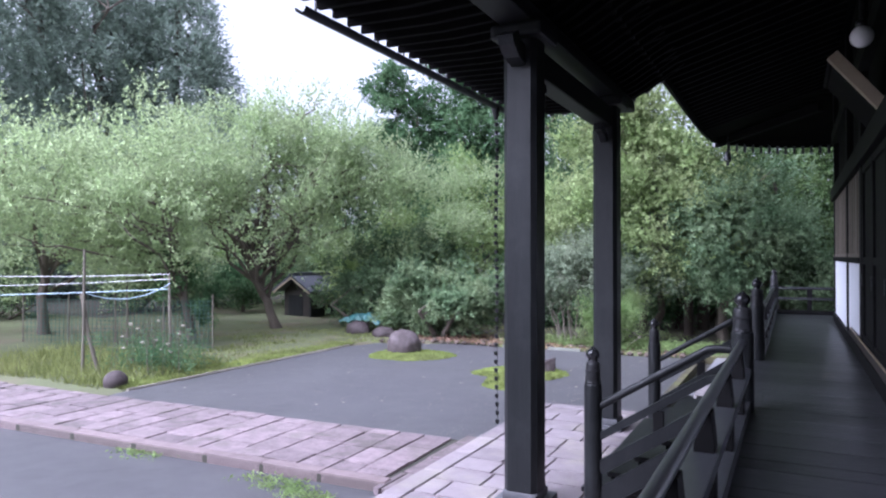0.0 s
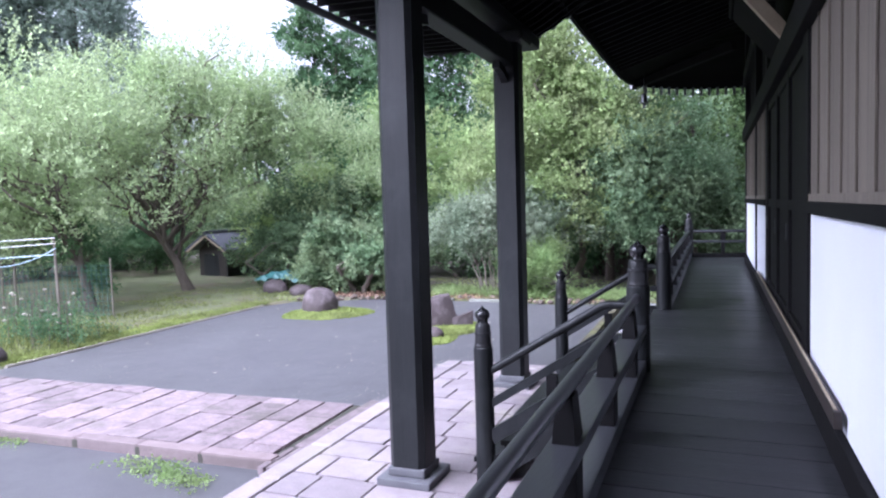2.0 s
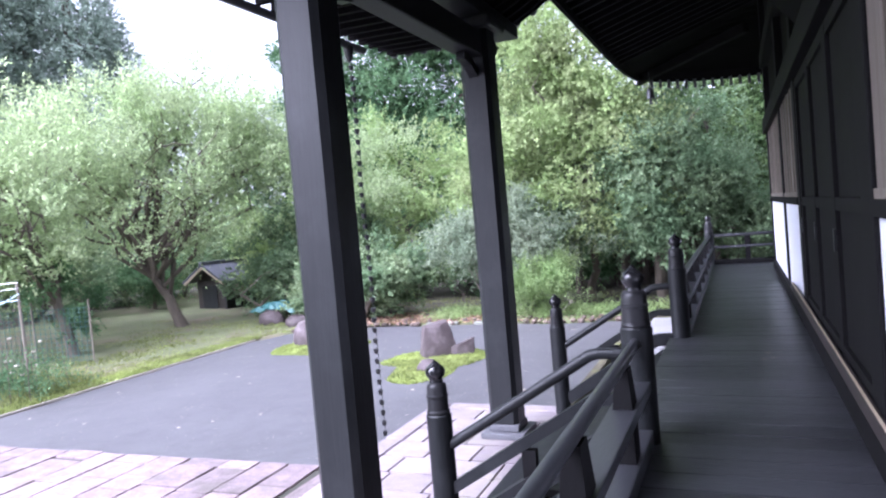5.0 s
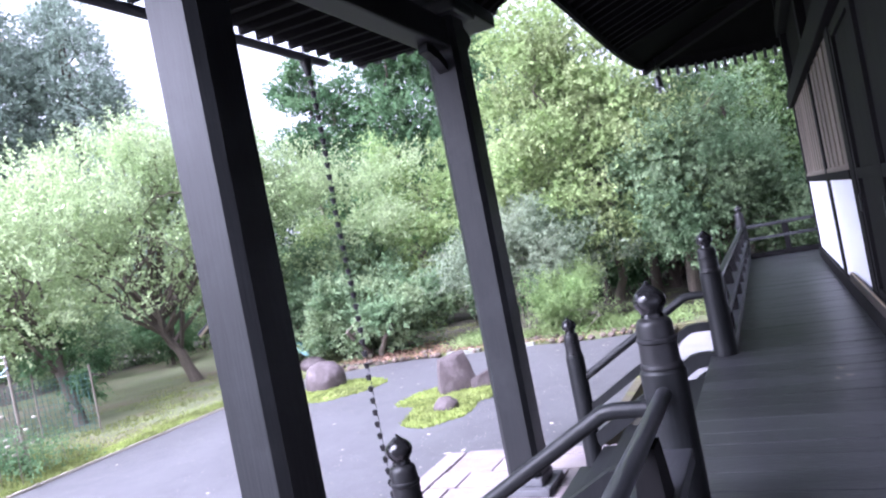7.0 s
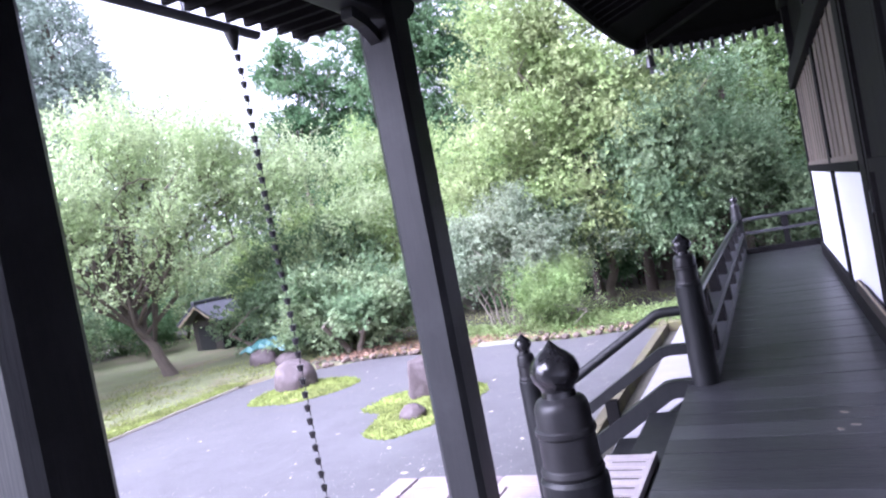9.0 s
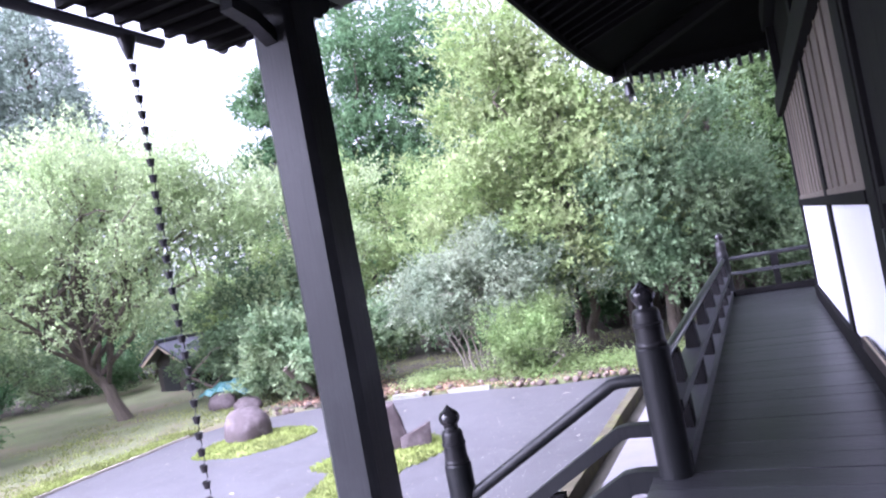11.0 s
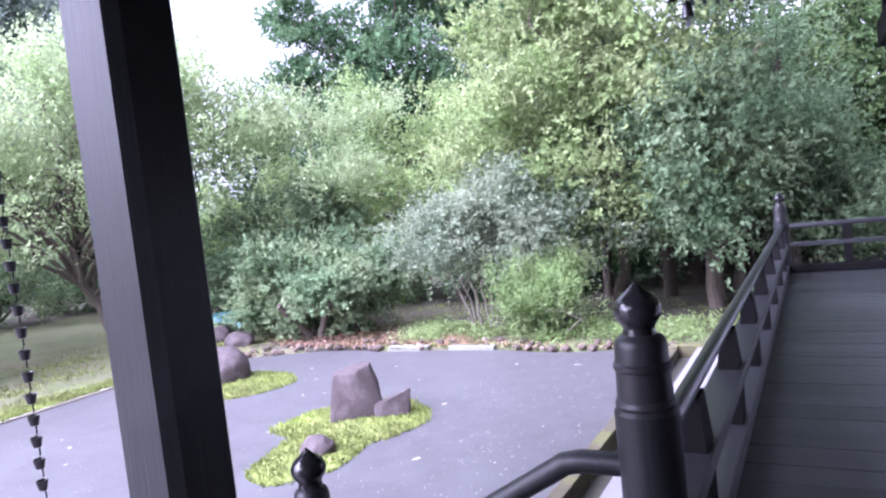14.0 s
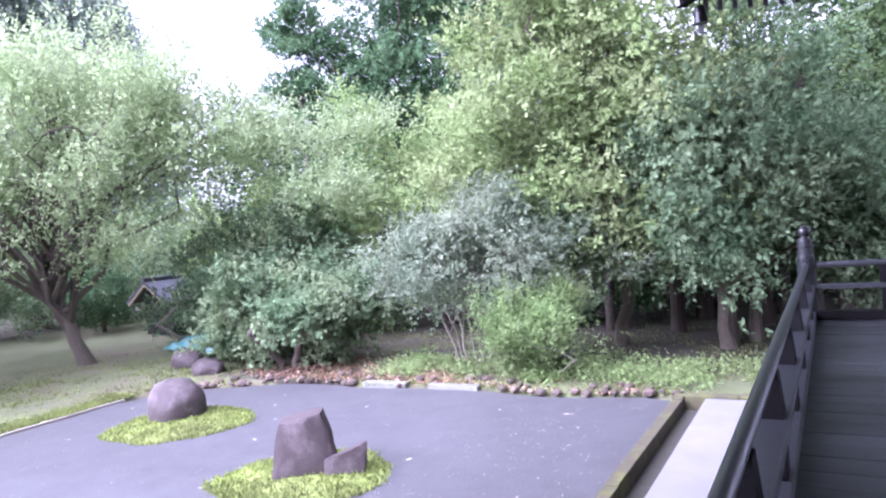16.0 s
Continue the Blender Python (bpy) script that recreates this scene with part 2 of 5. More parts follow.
# ---- builders ----
def mesh_of(name, bm, mat, smooth=False):
    me = bpy.data.meshes.new(name)
    bm.to_mesh(me)
    bm.free()
    me.materials.append(mat)
    if smooth:
        me.polygons.foreach_set("use_smooth", [True] * len(me.polygons))
        me.set_sharp_from_angle(angle=radians(28))
    return me


def part(name, bm, mat, parent=None, label="", smooth=False):
    ob = new(name, mesh_of(name, bm, mat, smooth))
    ob.parent = parent
    if label:
        tagged(ob, label)
    return ob


def empty(name, at=(0, 0, 0)):
    ob = new(name)
    ob.location = at
    return ob


def box(bm, x0, x1, y0, y1, z0, z1, bevel=0.0):
    r = bmesh.ops.create_cube(bm, size=1)
    bmesh.ops.scale(bm, vec=(x1 - x0, y1 - y0, z1 - z0), verts=r["verts"])
    bmesh.ops.translate(bm, vec=((x0 + x1) / 2, (y0 + y1) / 2, (z0 + z1) / 2), verts=r["verts"])
    if bevel:
        es = list({e for v in r["verts"] for e in v.link_edges})
        bmesh.ops.bevel(bm, geom=es, offset=bevel, segments=2, affect="EDGES", profile=0.6)
    return bm


def boxed(x0, x1, y0, y1, z0, z1, bevel=0.0):
    return box(bmesh.new(), x0, x1, y0, y1, z0, z1, bevel)


def lathe(bm, profile, seg=24, at=(0, 0, 0)):
    rings = []
    for r, z in profile:
        rings.append([bm.verts.new((at[0] + r * math.cos(2 * math.pi * i / seg), at[1] + r * math.sin(2 * math.pi * i / seg), at[2] + z)) for i in range(seg)])
    for a, b in zip(rings, rings[1:]):
        for i in range(seg):
            bm.faces.new((a[i], a[(i + 1) % seg], b[(i + 1) % seg], b[i]))
    bm.faces.new(list(reversed(rings[0])))
    bm.faces.new(rings[-1])
    return bm


def tube(bm, pts, radii, seg=10):
    """A round bar along points, with a radius at each point."""
    pts = [Vector(p) for p in pts]
    rings = []
    for i, p in enumerate(pts):
        d = (pts[min(i + 1, len(pts) - 1)] - pts[max(i - 1, 0)]).normalized()
        u = d.cross(Vector((0.13, 0.21, 1) if abs(d.z) < 0.9 else (1, 0.1, 0))).normalized()
        w = d.cross(u)
        r = radii[i] if isinstance(radii, (list, tuple)) else radii
        rings.append([bm.verts.new(p + r * (math.cos(2 * math.pi * k / seg) * u + math.sin(2 * math.pi * k / seg) * w)) for k in range(seg)])
    for a, b in zip(rings, rings[1:]):
        for k in range(seg):
            bm.faces.new((a[k], a[(k + 1) % seg], b[(k + 1) % seg], b[k]))
    bm.faces.new(list(reversed(rings[0])))
    bm.faces.new(rings[-1])
    return bm


def beam_along(bm, pts, width, height, across=(0, 1, 0)):
    """A flat bar of rectangular section along points in the plane at right angles to across."""
    pts, a = [Vector(p) for p in pts], Vector(across)
    rings = []
    for i, p in enumerate(pts):
        d = (pts[min(i + 1, len(pts) - 1)] - pts[max(i - 1, 0)]).normalized()
        u = d.cross(a).normalized() * height / 2
        w = a * width / 2
        rings.append([bm.verts.new(p + s * u + t * w) for s, t in ((1, 1), (1, -1), (-1, -1), (-1, 1))])
    for a1, b in zip(rings, rings[1:]):
        for k in range(4):
            bm.faces.new((a1[k], a1[(k + 1) % 4], b[(k + 1) % 4], b[k]))
    bm.faces.new(list(reversed(rings[0])))
    bm.faces.new(rings[-1])
    bmesh.ops.recalc_face_normals(bm, faces=bm.faces)
    return bm


def shared(name, me, parent, m):
    ob = new(name, me)
    ob.parent = parent
    ob.matrix_local = m
    return ob


def unit_block(name, mat, bevel, seed=0, rough=0.0):
    """A block of unit size with worn edges; copies are scaled."""
    bm = bmesh.new()
    bmesh.ops.create_cube(bm, size=1)
    bmesh.ops.bevel(bm, geom=bm.edges[:], offset=bevel, segments=1, affect="EDGES")
    rng = random.Random(seed)
    for v in bm.verts:
        v.co += Vector((rng.uniform(-1, 1), rng.uniform(-1, 1), rng.uniform(-1, 1))) * rough
    return mesh_of(name, bm, mat)


def placed(x0, x1, y0, y1, z0, z1, rz=0.0, pivot=None):
    m = Matrix.LocRotScale(((x0 + x1) / 2, (y0 + y1) / 2, (z0 + z1) / 2), None, (x1 - x0, y1 - y0, z1 - z0))
    if rz and pivot:
        t = Matrix.Translation((*pivot, 0))
        m = t @ Matrix.Rotation(rz, 4, "Z") @ t.inverted() @ m
    return m


# ---- plan, metres: z 0 is the veranda floor ----
RAIL_X = -0.53
EDGE_X = -0.68
WALL_X = 0.74
ZG, ZPATH, ZPORCH = -1.52, -1.42, -1.15
POST_A, POST_B, POST_C = 6.69, 10.18, 18.62
NEWEL_X = -1.94
# START_Y adds an unseen run that keeps low light out from behind.
START_Y, END_Y = -14.0, 18.78
WALL_END = 17.2
EAVE_X, EAVE_Z, EAVE_END = -2.06, 4.42, 21.1
PORCH_X, PORCH_Z, PORCH_Y0, PORCH_Y1 = -4.53, 4.0, 5.1, 11.6


# ---- ground ----
def court_edge(x, y):
    """Signed distance-like measure: above 0 on the planted bank, below 0 on the paved court."""
    d1 = -13.05 - x
    d2 = y - (20.35 + 0.12 * math.sin(x * 1.7) - 0.16 * max(0, -9 - x) ** 1.35)
    if y < 9.6 and x > -14:
        d1 = min(d1, y - 9.8)
    return max(d1, d2) if y > 9.6 else (d1 if x < -13.05 else -1)


def build_ground():
    fine = list(np.arange(-34, 8.01, 0.35))
    xs = [-400, -250, -150, -100, -70, -50, -42] + fine + [11, 16, 25, 40, 70, 120, 200, 400]
    ys = [-400, -200, -100, -50, -25, -12, -4, 2, 6] + list(np.arange(8, 42, 0.35)) + [44, 48, 55, 65, 80, 110, 160, 250, 400]
    verts = []
    for y in ys:
        for x in xs:
            d = court_edge(x, y)
            h = ZG - 0.08
            if d > 0 and x < 3:
                k = min(1, d / 0.35)
                h = ZG - 0.08 + k * 0.13 + 0.05 * noise.noise((x * 0.6, y * 0.6, 0)) * min(1, d) + 0.03 * noise.noise((x * 2, y * 2, 3)) * min(1, d)
                h += 0.012 * max(0, min(d, 20) - 4)
            verts.append((x, y, h))
    nx = len(xs)
    faces = [(j * nx + i, j * nx + i + 1, (j + 1) * nx + i + 1, (j + 1) * nx + i) for j in range(len(ys) - 1) for i in range(nx - 1)]
    me = bpy.data.meshes.new("ground")
    me.from_pydata(verts, [], faces)
    me.materials.append(SOIL)
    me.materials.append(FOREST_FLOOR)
    for p in me.polygons:
        c = p.center
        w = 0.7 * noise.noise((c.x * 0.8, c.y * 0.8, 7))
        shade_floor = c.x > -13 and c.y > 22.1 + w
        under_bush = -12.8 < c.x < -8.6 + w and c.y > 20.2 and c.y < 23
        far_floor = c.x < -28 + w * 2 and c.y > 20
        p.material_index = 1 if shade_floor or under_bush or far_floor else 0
    me.polygons.foreach_set("use_smooth", [True] * len(me.polygons))
    tagged(new("ground", me), "mossy lawn and leaf-strewn soil under the garden trees", "ground", kind="structure")


build_ground()


def build_asphalt():
    bm = bmesh.new()
    edge = [(-13.0, 9.3)] + [(-13.05 + 0.05 * math.sin(y * 2.3), y) for y in np.arange(9.6, 18.4, 0.6)]
    for x in np.arange(-12.6, -2.6, 0.4):
        edge.append((x, 20.3 + 0.12 * math.sin(x * 1.7) - 0.16 * max(0, -9 - x) ** 1.35))
    edge += [(-2.47, 20.3), (-2.47, 11.5), (-4.35, 11.5), (-4.35, 9.3)]
    bm.faces.new([bm.verts.new((x, y, ZG)) for x, y in edge])
    bmesh.ops.recalc_face_normals(bm, faces=bm.faces)
    ob = part("road", bm, ASPHALT)
    tagged(ob, "worn grey asphalt court strewn with a few fallen leaves", "asphalt", kind="structure")
    bm = bmesh.new()
    bm.faces.new([bm.verts.new(v) for v in ((-60, -40, ZG - 0.04), (-0.7, -40, ZG - 0.04), (-0.7, 7.2, ZG - 0.04), (-60, 7.2, ZG - 0.04))])
    ob = part("road", bm, ASPHALT)
    tagged(ob, "worn grey asphalt forecourt beside the stone path", "asphalt", kind="structure")


build_asphalt()


# ---- veranda ----
def build_veranda():
    floor = empty("floor", (0, 0, 0))
    tagged(floor, "dark worn plank floor of a temple veranda", "floor", kind="structure")
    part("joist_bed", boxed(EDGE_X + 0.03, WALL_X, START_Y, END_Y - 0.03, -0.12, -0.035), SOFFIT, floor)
    part("fascia", boxed(EDGE_X - 0.02, EDGE_X + 0.05, START_Y, END_Y, -0.24, -0.045, 0.006), DARK_Y, floor)
    part("end_fascia", boxed(EDGE_X, 6.0, END_Y - 0.05, END_Y + 0.02, -0.24, -0.045, 0.006), DARK, floor)
    for y in np.arange(START_Y + 0.5, END_Y, 1.95):
        part("floor_post", boxed(EDGE_X + 0.06, EDGE_X + 0.2, y, y + 0.14, -1.45, -0.12, 0.01), DARK, floor)
    return floor


veranda = build_veranda()


def giboshi_post(z_base, z_tip, body_r=0.098):
    """A turned railing post: shaft, ringed cap sleeve and onion-shaped finial."""
    post = empty("railing_post")
    sh = z_tip - 0.385
    bm = lathe(bmesh.new(), [(body_r, z_base), (body_r, sh - 0.012), (body_r - 0.008, sh)], 28)
    part("shaft", bm, DARK, post, smooth=True)
    s = body_r - 0.014
    prof = [(s + 0.004, sh), (s + 0.008, sh + 0.012), (s + 0.004, sh + 0.026), (s, sh + 0.03), (s - 0.002, sh + 0.115), (s + 0.004, sh + 0.122), (s + 0.004, sh + 0.136),
            (s - 0.003, sh + 0.142), (s - 0.005, sh + 0.190), (s - 0.008, sh + 0.204), (s - 0.016, sh + 0.216), (s - 0.032, sh + 0.225)]
    part("cap_sleeve", lathe(bmesh.new(), prof, 28), SLEEVE, post, "black metal sleeve with raised rings", smooth=True)
    b = sh + 0.225
    prof = [(0.05, b), (0.047, b + 0.018), (0.052, b + 0.03), (0.066, b + 0.048), (0.072, b + 0.068), (0.071, b + 0.085), (0.062, b + 0.104),
            (0.045, b + 0.121), (0.026, b + 0.135), (0.012, b + 0.149), (0.003, b + 0.16)]
    part("finial", lathe(bmesh.new(), prof, 28), BLACKCAP, post, "glossy black onion-shaped finial", smooth=True)
    return tagged(post, "black turned veranda railing post with an onion finial", "railing post", "railing posts")


tall = giboshi_post(-0.03, 1.12)
tall.location = (RAIL_X, POST_A, 0)
copy_thing(tall, pose(RAIL_X - 0.025, POST_B, 0.018))
copy_thing(tall, pose(RAIL_X, POST_C, 0))
copy_thing(tall, pose(RAIL_X, -1.8, 0))
low = giboshi_post(ZPORCH, 0.52, 0.09)
low.location = (NEWEL_X, POST_A, 0)
tagged(low, "black turned stair newel post standing on stone paving", "railing post", "stair newel posts")
copy_thing(low, pose(NEWEL_X, POST_B, 0))


def railing(y0, y1, blocks):
    """A veranda railing along y: round top rail, flat middle rail, ground beam and short struts."""
    r = empty("railing")
    part("top_rail", tube(bmesh.new(), [(RAIL_X, y0, 0.64), (RAIL_X, y1, 0.64)], 0.034, 14), RAILWOOD, r, smooth=True)
    part("middle_rail", boxed(RAIL_X - 0.075, RAIL_X + 0.075, y0, y1, 0.34, 0.405, 0.006), RAILWOOD, r)
    part("ground_beam", boxed(RAIL_X - 0.07, RAIL_X + 0.07, y0, y1, 0.004, 0.105, 0.008), RAILWOOD, r)
    for y in blocks:
        bm = bmesh.new()
        q = box(bm, RAIL_X - 0.052, RAIL_X + 0.052, y - 0.09, y + 0.09, 0.4055, 0.612)
        for v in bm.verts:
            if v.co.z > 0.5:
                v.co.y = y + (v.co.y - y) * 0.7
                v.co.x = RAIL_X + (v.co.x - RAIL_X) * 0.7
        # Struts take a darker wood than the rails, painting in their shaded sides.
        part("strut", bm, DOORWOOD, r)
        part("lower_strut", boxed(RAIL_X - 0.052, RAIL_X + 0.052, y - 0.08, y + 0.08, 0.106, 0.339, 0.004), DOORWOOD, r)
    return tagged(r, "black-stained wooden veranda railing with three rails", "railing", "veranda railings")


railing(POST_B + 0.09, POST_C - 0.09, [POST_B + 0.62 + 1.2 * i for i in range(7)])
railing(-13.9, POST_A - 0.09, [POST_A - 0.62 - 1.2 * i for i in range(17)])


def end_railing():
    r = empty("end_railing")
    y = POST_C
    part("top_rail", tube(bmesh.new(), [(RAIL_X + 0.09, y, 0.64), (5.5, y, 0.64)], 0.036, 12), RAILWOOD, r, smooth=True)
    part("middle_rail", boxed(RAIL_X + 0.09, 5.5, y - 0.05, y + 0.05, 0.36, 0.415, 0.006), RAILWOOD, r)
    # Darker wood than the side ground beam, standing for its shaded face.
    part("ground_beam", boxed(RAIL_X + 0.09, 5.5, y - 0.07, y + 0.05, 0.004, 0.105, 0.008), DOORWOOD, r)
    for x in (0.25, 1.45, 2.65, 3.85):
        part("strut", boxed(x - 0.06, x + 0.06, y - 0.04, y + 0.04, 0.416, 0.605, 0.004), DOORWOOD, r)
        part("lower_strut", boxed(x - 0.05, x + 0.05, y - 0.04, y + 0.04, 0.106, 0.359, 0.004), DOORWOOD, r)
    tagged(r, "black-stained wooden railing across the veranda end", "railing", "veranda railings")


end_railing()


def stair_railing(y):
    """Three sloping bars from the veranda post down to the newel, bent level at the top."""
    r = empty("stair_railing")
    x0, x1 = RAIL_X - 0.085, NEWEL_X + 0.07

    def bent(z_top, z_low):
        xs = x0 - 0.16
        return [(x0, y, z_top), (xs, y, z_top), (xs - 0.06, y, z_top - 0.012), (xs - 0.12, y, z_top - 0.05), (x1, y, z_low)]
    part("top_rail", tube(bmesh.new(), bent(0.56, -0.09), 0.038, 14), DARK, r, smooth=True)
    part("middle_rail", beam_along(bmesh.new(), bent(0.27, -0.40), 0.07, 0.075), DARK, r)
    part("stringer_rail", beam_along(bmesh.new(), bent(-0.03, -0.72), 0.09, 0.13), DARK, r)
    part("strut", boxed(-1.34, -1.24, y - 0.03, y + 0.03, -0.33, -0.09, 0.004), DOORWOOD, r)
    tagged(r, "black wooden stair railing sloping down to a newel post", "railing", "stair railings")


stair_railing(POST_A)
stair_railing(POST_B)


def build_stairs():
    s = empty("stairs")
    n = 5
    rise, run = -ZPORCH / (n + 1), 0.27
    for i in range(n):
        x = EDGE_X - 0.02 - i * run
        z = -rise * (i + 1)
        part("tread", boxed(x - run - 0.03, x - 0.002, POST_A + 0.05, POST_B - 0.05, z - 0.05, z, 0.006), DARK, s)
        part("riser", boxed(x - run + 0.01, x - run + 0.03, POST_A + 0.06, POST_B - 0.06, z - rise + 0.001, z - 0.051), SOFFIT, s)
    for y in (POST_A, POST_B):
        bm = bmesh.new()
        beam_along(bm, [(EDGE_X - 0.02, y, -0.22), (NEWEL_X + 0.05, y, -1.05)], 0.05, 0.2)
        part("side_board", bm, DARK, s)
    tagged(s, "dark wooden steps from the veranda to the paving", "stairs")


build_stairs()


def duckboard():
    d = empty("duckboard")
    z = -0.19
    for i in range(9):
        y = 8.02 + i * 0.13
        part("slat", boxed(-1.12, -0.83, y, y + 0.07, z + 0.03, z + 0.05, 0.003), SLATWOOD, d)
    for x in (-1.12, -0.86):
        part("batten", boxed(x, x + 0.035, 8.0, 9.16, z + 0.002, z + 0.0295, 0.003), SLATWOOD, d)
    part("edge_strip", boxed(-0.828, -0.80, 8.0, 9.16, z + 0.002, z + 0.055, 0.003), SLATWOOD, d)
    tagged(d, "pale wooden slatted duckboard lying on the top step", "duckboard")


duckboard()


# ---- temple wall ----
def build_wall():
    w = empty("wall_east", (0, 0, 0))
    tagged(w, "temple side wall of black timber, white plaster and weathered boards", "wall", kind="structure")
    part("wall_core", boxed(WALL_X + 0.06, WALL_X + 0.26, START_Y, WALL_END, -0.1, 5.4), SOFFIT, w)
    # Unseen closing wall, added to stop light entering along the veranda.
    part("unseen_back_wall", boxed(-2.2, WALL_X + 0.05, START_Y - 0.3, START_Y - 0.1, -1.6, 5.4), SOFFIT, w)
    part("end_wall", boxed(WALL_X + 0.27, 7, WALL_END - 0.2, WALL_END - 0.02, -0.1, 5.4), SOFFIT, w)
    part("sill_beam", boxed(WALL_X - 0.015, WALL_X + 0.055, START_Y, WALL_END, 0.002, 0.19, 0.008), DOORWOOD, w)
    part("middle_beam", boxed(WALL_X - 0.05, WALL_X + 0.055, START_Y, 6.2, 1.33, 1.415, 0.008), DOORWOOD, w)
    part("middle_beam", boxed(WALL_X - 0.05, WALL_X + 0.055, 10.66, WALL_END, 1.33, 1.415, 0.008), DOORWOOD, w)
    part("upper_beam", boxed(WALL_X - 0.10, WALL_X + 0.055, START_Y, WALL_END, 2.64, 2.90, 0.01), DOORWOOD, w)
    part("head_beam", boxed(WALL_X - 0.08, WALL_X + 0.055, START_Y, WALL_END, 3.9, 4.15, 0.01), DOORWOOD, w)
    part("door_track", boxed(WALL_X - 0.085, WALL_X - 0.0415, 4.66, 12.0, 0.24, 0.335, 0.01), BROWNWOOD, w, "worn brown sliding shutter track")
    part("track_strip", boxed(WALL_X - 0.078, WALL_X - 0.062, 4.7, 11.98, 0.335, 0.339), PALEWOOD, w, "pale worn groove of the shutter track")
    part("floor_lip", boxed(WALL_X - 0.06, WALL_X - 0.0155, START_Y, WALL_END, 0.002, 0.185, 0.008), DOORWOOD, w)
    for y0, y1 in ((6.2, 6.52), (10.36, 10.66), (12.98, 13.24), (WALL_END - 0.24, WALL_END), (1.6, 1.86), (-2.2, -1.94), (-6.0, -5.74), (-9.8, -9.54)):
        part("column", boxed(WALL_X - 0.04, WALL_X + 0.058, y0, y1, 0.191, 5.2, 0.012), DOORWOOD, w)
    for y0, y1 in ((13.25, WALL_END - 0.25), (10.67, 12.97), (1.87, 6.19), (-1.93, 1.59), (-5.73, -2.21), (-9.53, -6.01), (-13.9, -9.81)):
        part("plaster_panel", boxed(WALL_X - 0.018, WALL_X + 0.056, y0, y1, 0.192, 1.329), PLASTER, w, "plain white plaster panel")
        n = max(2, round((y1 - y0) / 0.42))
        for i in range(n):
            a, b = y0 + (y1 - y0) * i / n, y0 + (y1 - y0) * (i + 1) / n
            part("board", boxed(WALL_X - 0.02, WALL_X + 0.05, a + 0.002, b - 0.002, 1.416, 2.639, 0.004), BOARD, w)
            part("batten", boxed(WALL_X - 0.034, WALL_X - 0.0205, a - 0.014 + 0.015 * (i == 0), a + 0.014 + 0.015 * (i == 0), 1.47, 2.639, 0.003), BOARD, w)
        part("board_foot", boxed(WALL_X - 0.036, WALL_X - 0.0205, y0, y1, 1.416, 1.468, 0.003), BOARD, w)
    return w


# Unseen wall added behind the start to block light from the near veranda.
shade_wall = part("wall_south", boxed(-7.5, -1.15, -1.9, -1.6, -1.7, 6.4), BOARD)
tagged(shade_wall, "unseen boarded wall added to shade the veranda start", "wall", kind="structure")
wall = build_wall()


def shutter_door(y0, y1):
    d = empty("door_1" if y0 < 7 else "door_2")
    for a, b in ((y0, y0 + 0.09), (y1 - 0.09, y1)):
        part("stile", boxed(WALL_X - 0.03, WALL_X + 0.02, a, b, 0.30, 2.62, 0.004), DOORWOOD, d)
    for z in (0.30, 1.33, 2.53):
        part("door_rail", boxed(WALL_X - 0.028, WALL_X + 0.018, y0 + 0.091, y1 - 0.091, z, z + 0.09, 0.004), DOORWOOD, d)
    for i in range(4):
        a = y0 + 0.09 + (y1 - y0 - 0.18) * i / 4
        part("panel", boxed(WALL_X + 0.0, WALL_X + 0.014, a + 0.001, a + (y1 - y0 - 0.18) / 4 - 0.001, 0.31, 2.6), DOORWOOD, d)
    part("door_handle", boxed(WALL_X - 0.045, WALL_X - 0.031, y1 - 0.07, y1 - 0.035, 1.05, 1.2, 0.004), METAL, d, "small dull metal pull")
    tagged(d, "closed black wooden sliding door with plank panels", "door", "sliding doors", "structure")


for k in range(3):
    shutter_door(6.53 + k * 1.276, 6.53 + (k + 1) * 1.276 - 0.004)


def plaque():
    p = empty("hanging_plaque")
    m = pose(0.53, 8.72, 3.24, 0, -38, 0)
    part("board", boxed(-0.03, 0.03, -0.6, 0.7, -0.37, 0.37, 0.006), SOFFIT, p)
    part("frame_side", boxed(-0.06, 0.06, -0.7, -0.601, -0.42, 0.42, 0.008), PALEWOOD, p, "pale bare wooden frame side")
    for z0, z1 in ((-0.42, -0.371), (0.371, 0.42)):
        part("frame_rail", boxed(-0.05, 0.05, -0.6, 0.7, z0, z1, 0.008), SOFFIT, p)
    p.matrix_world = m
    tagged(p, "black wooden plaque with a pale end leaning out above the doors", "plaque")


plaque()


def globe_lamp():
    g = empty("globe_lamp", (0.50, 7.52, 3.58))
    bm = bmesh.new()
    bmesh.ops.create_uvsphere(bm, u_segments=24, v_segments=16, radius=0.105)
    part("globe", bm, GLOBE, g, smooth=True)
    part("fitting", lathe(bmesh.new(), [(0.05, 0.09), (0.06, 0.12), (0.045, 0.16), (0.02, 0.17), (0.015, 0.8)], 16), METAL, g)
    tagged(g, "unlit white glass globe lamp under the eaves", "lamp")


globe_lamp()


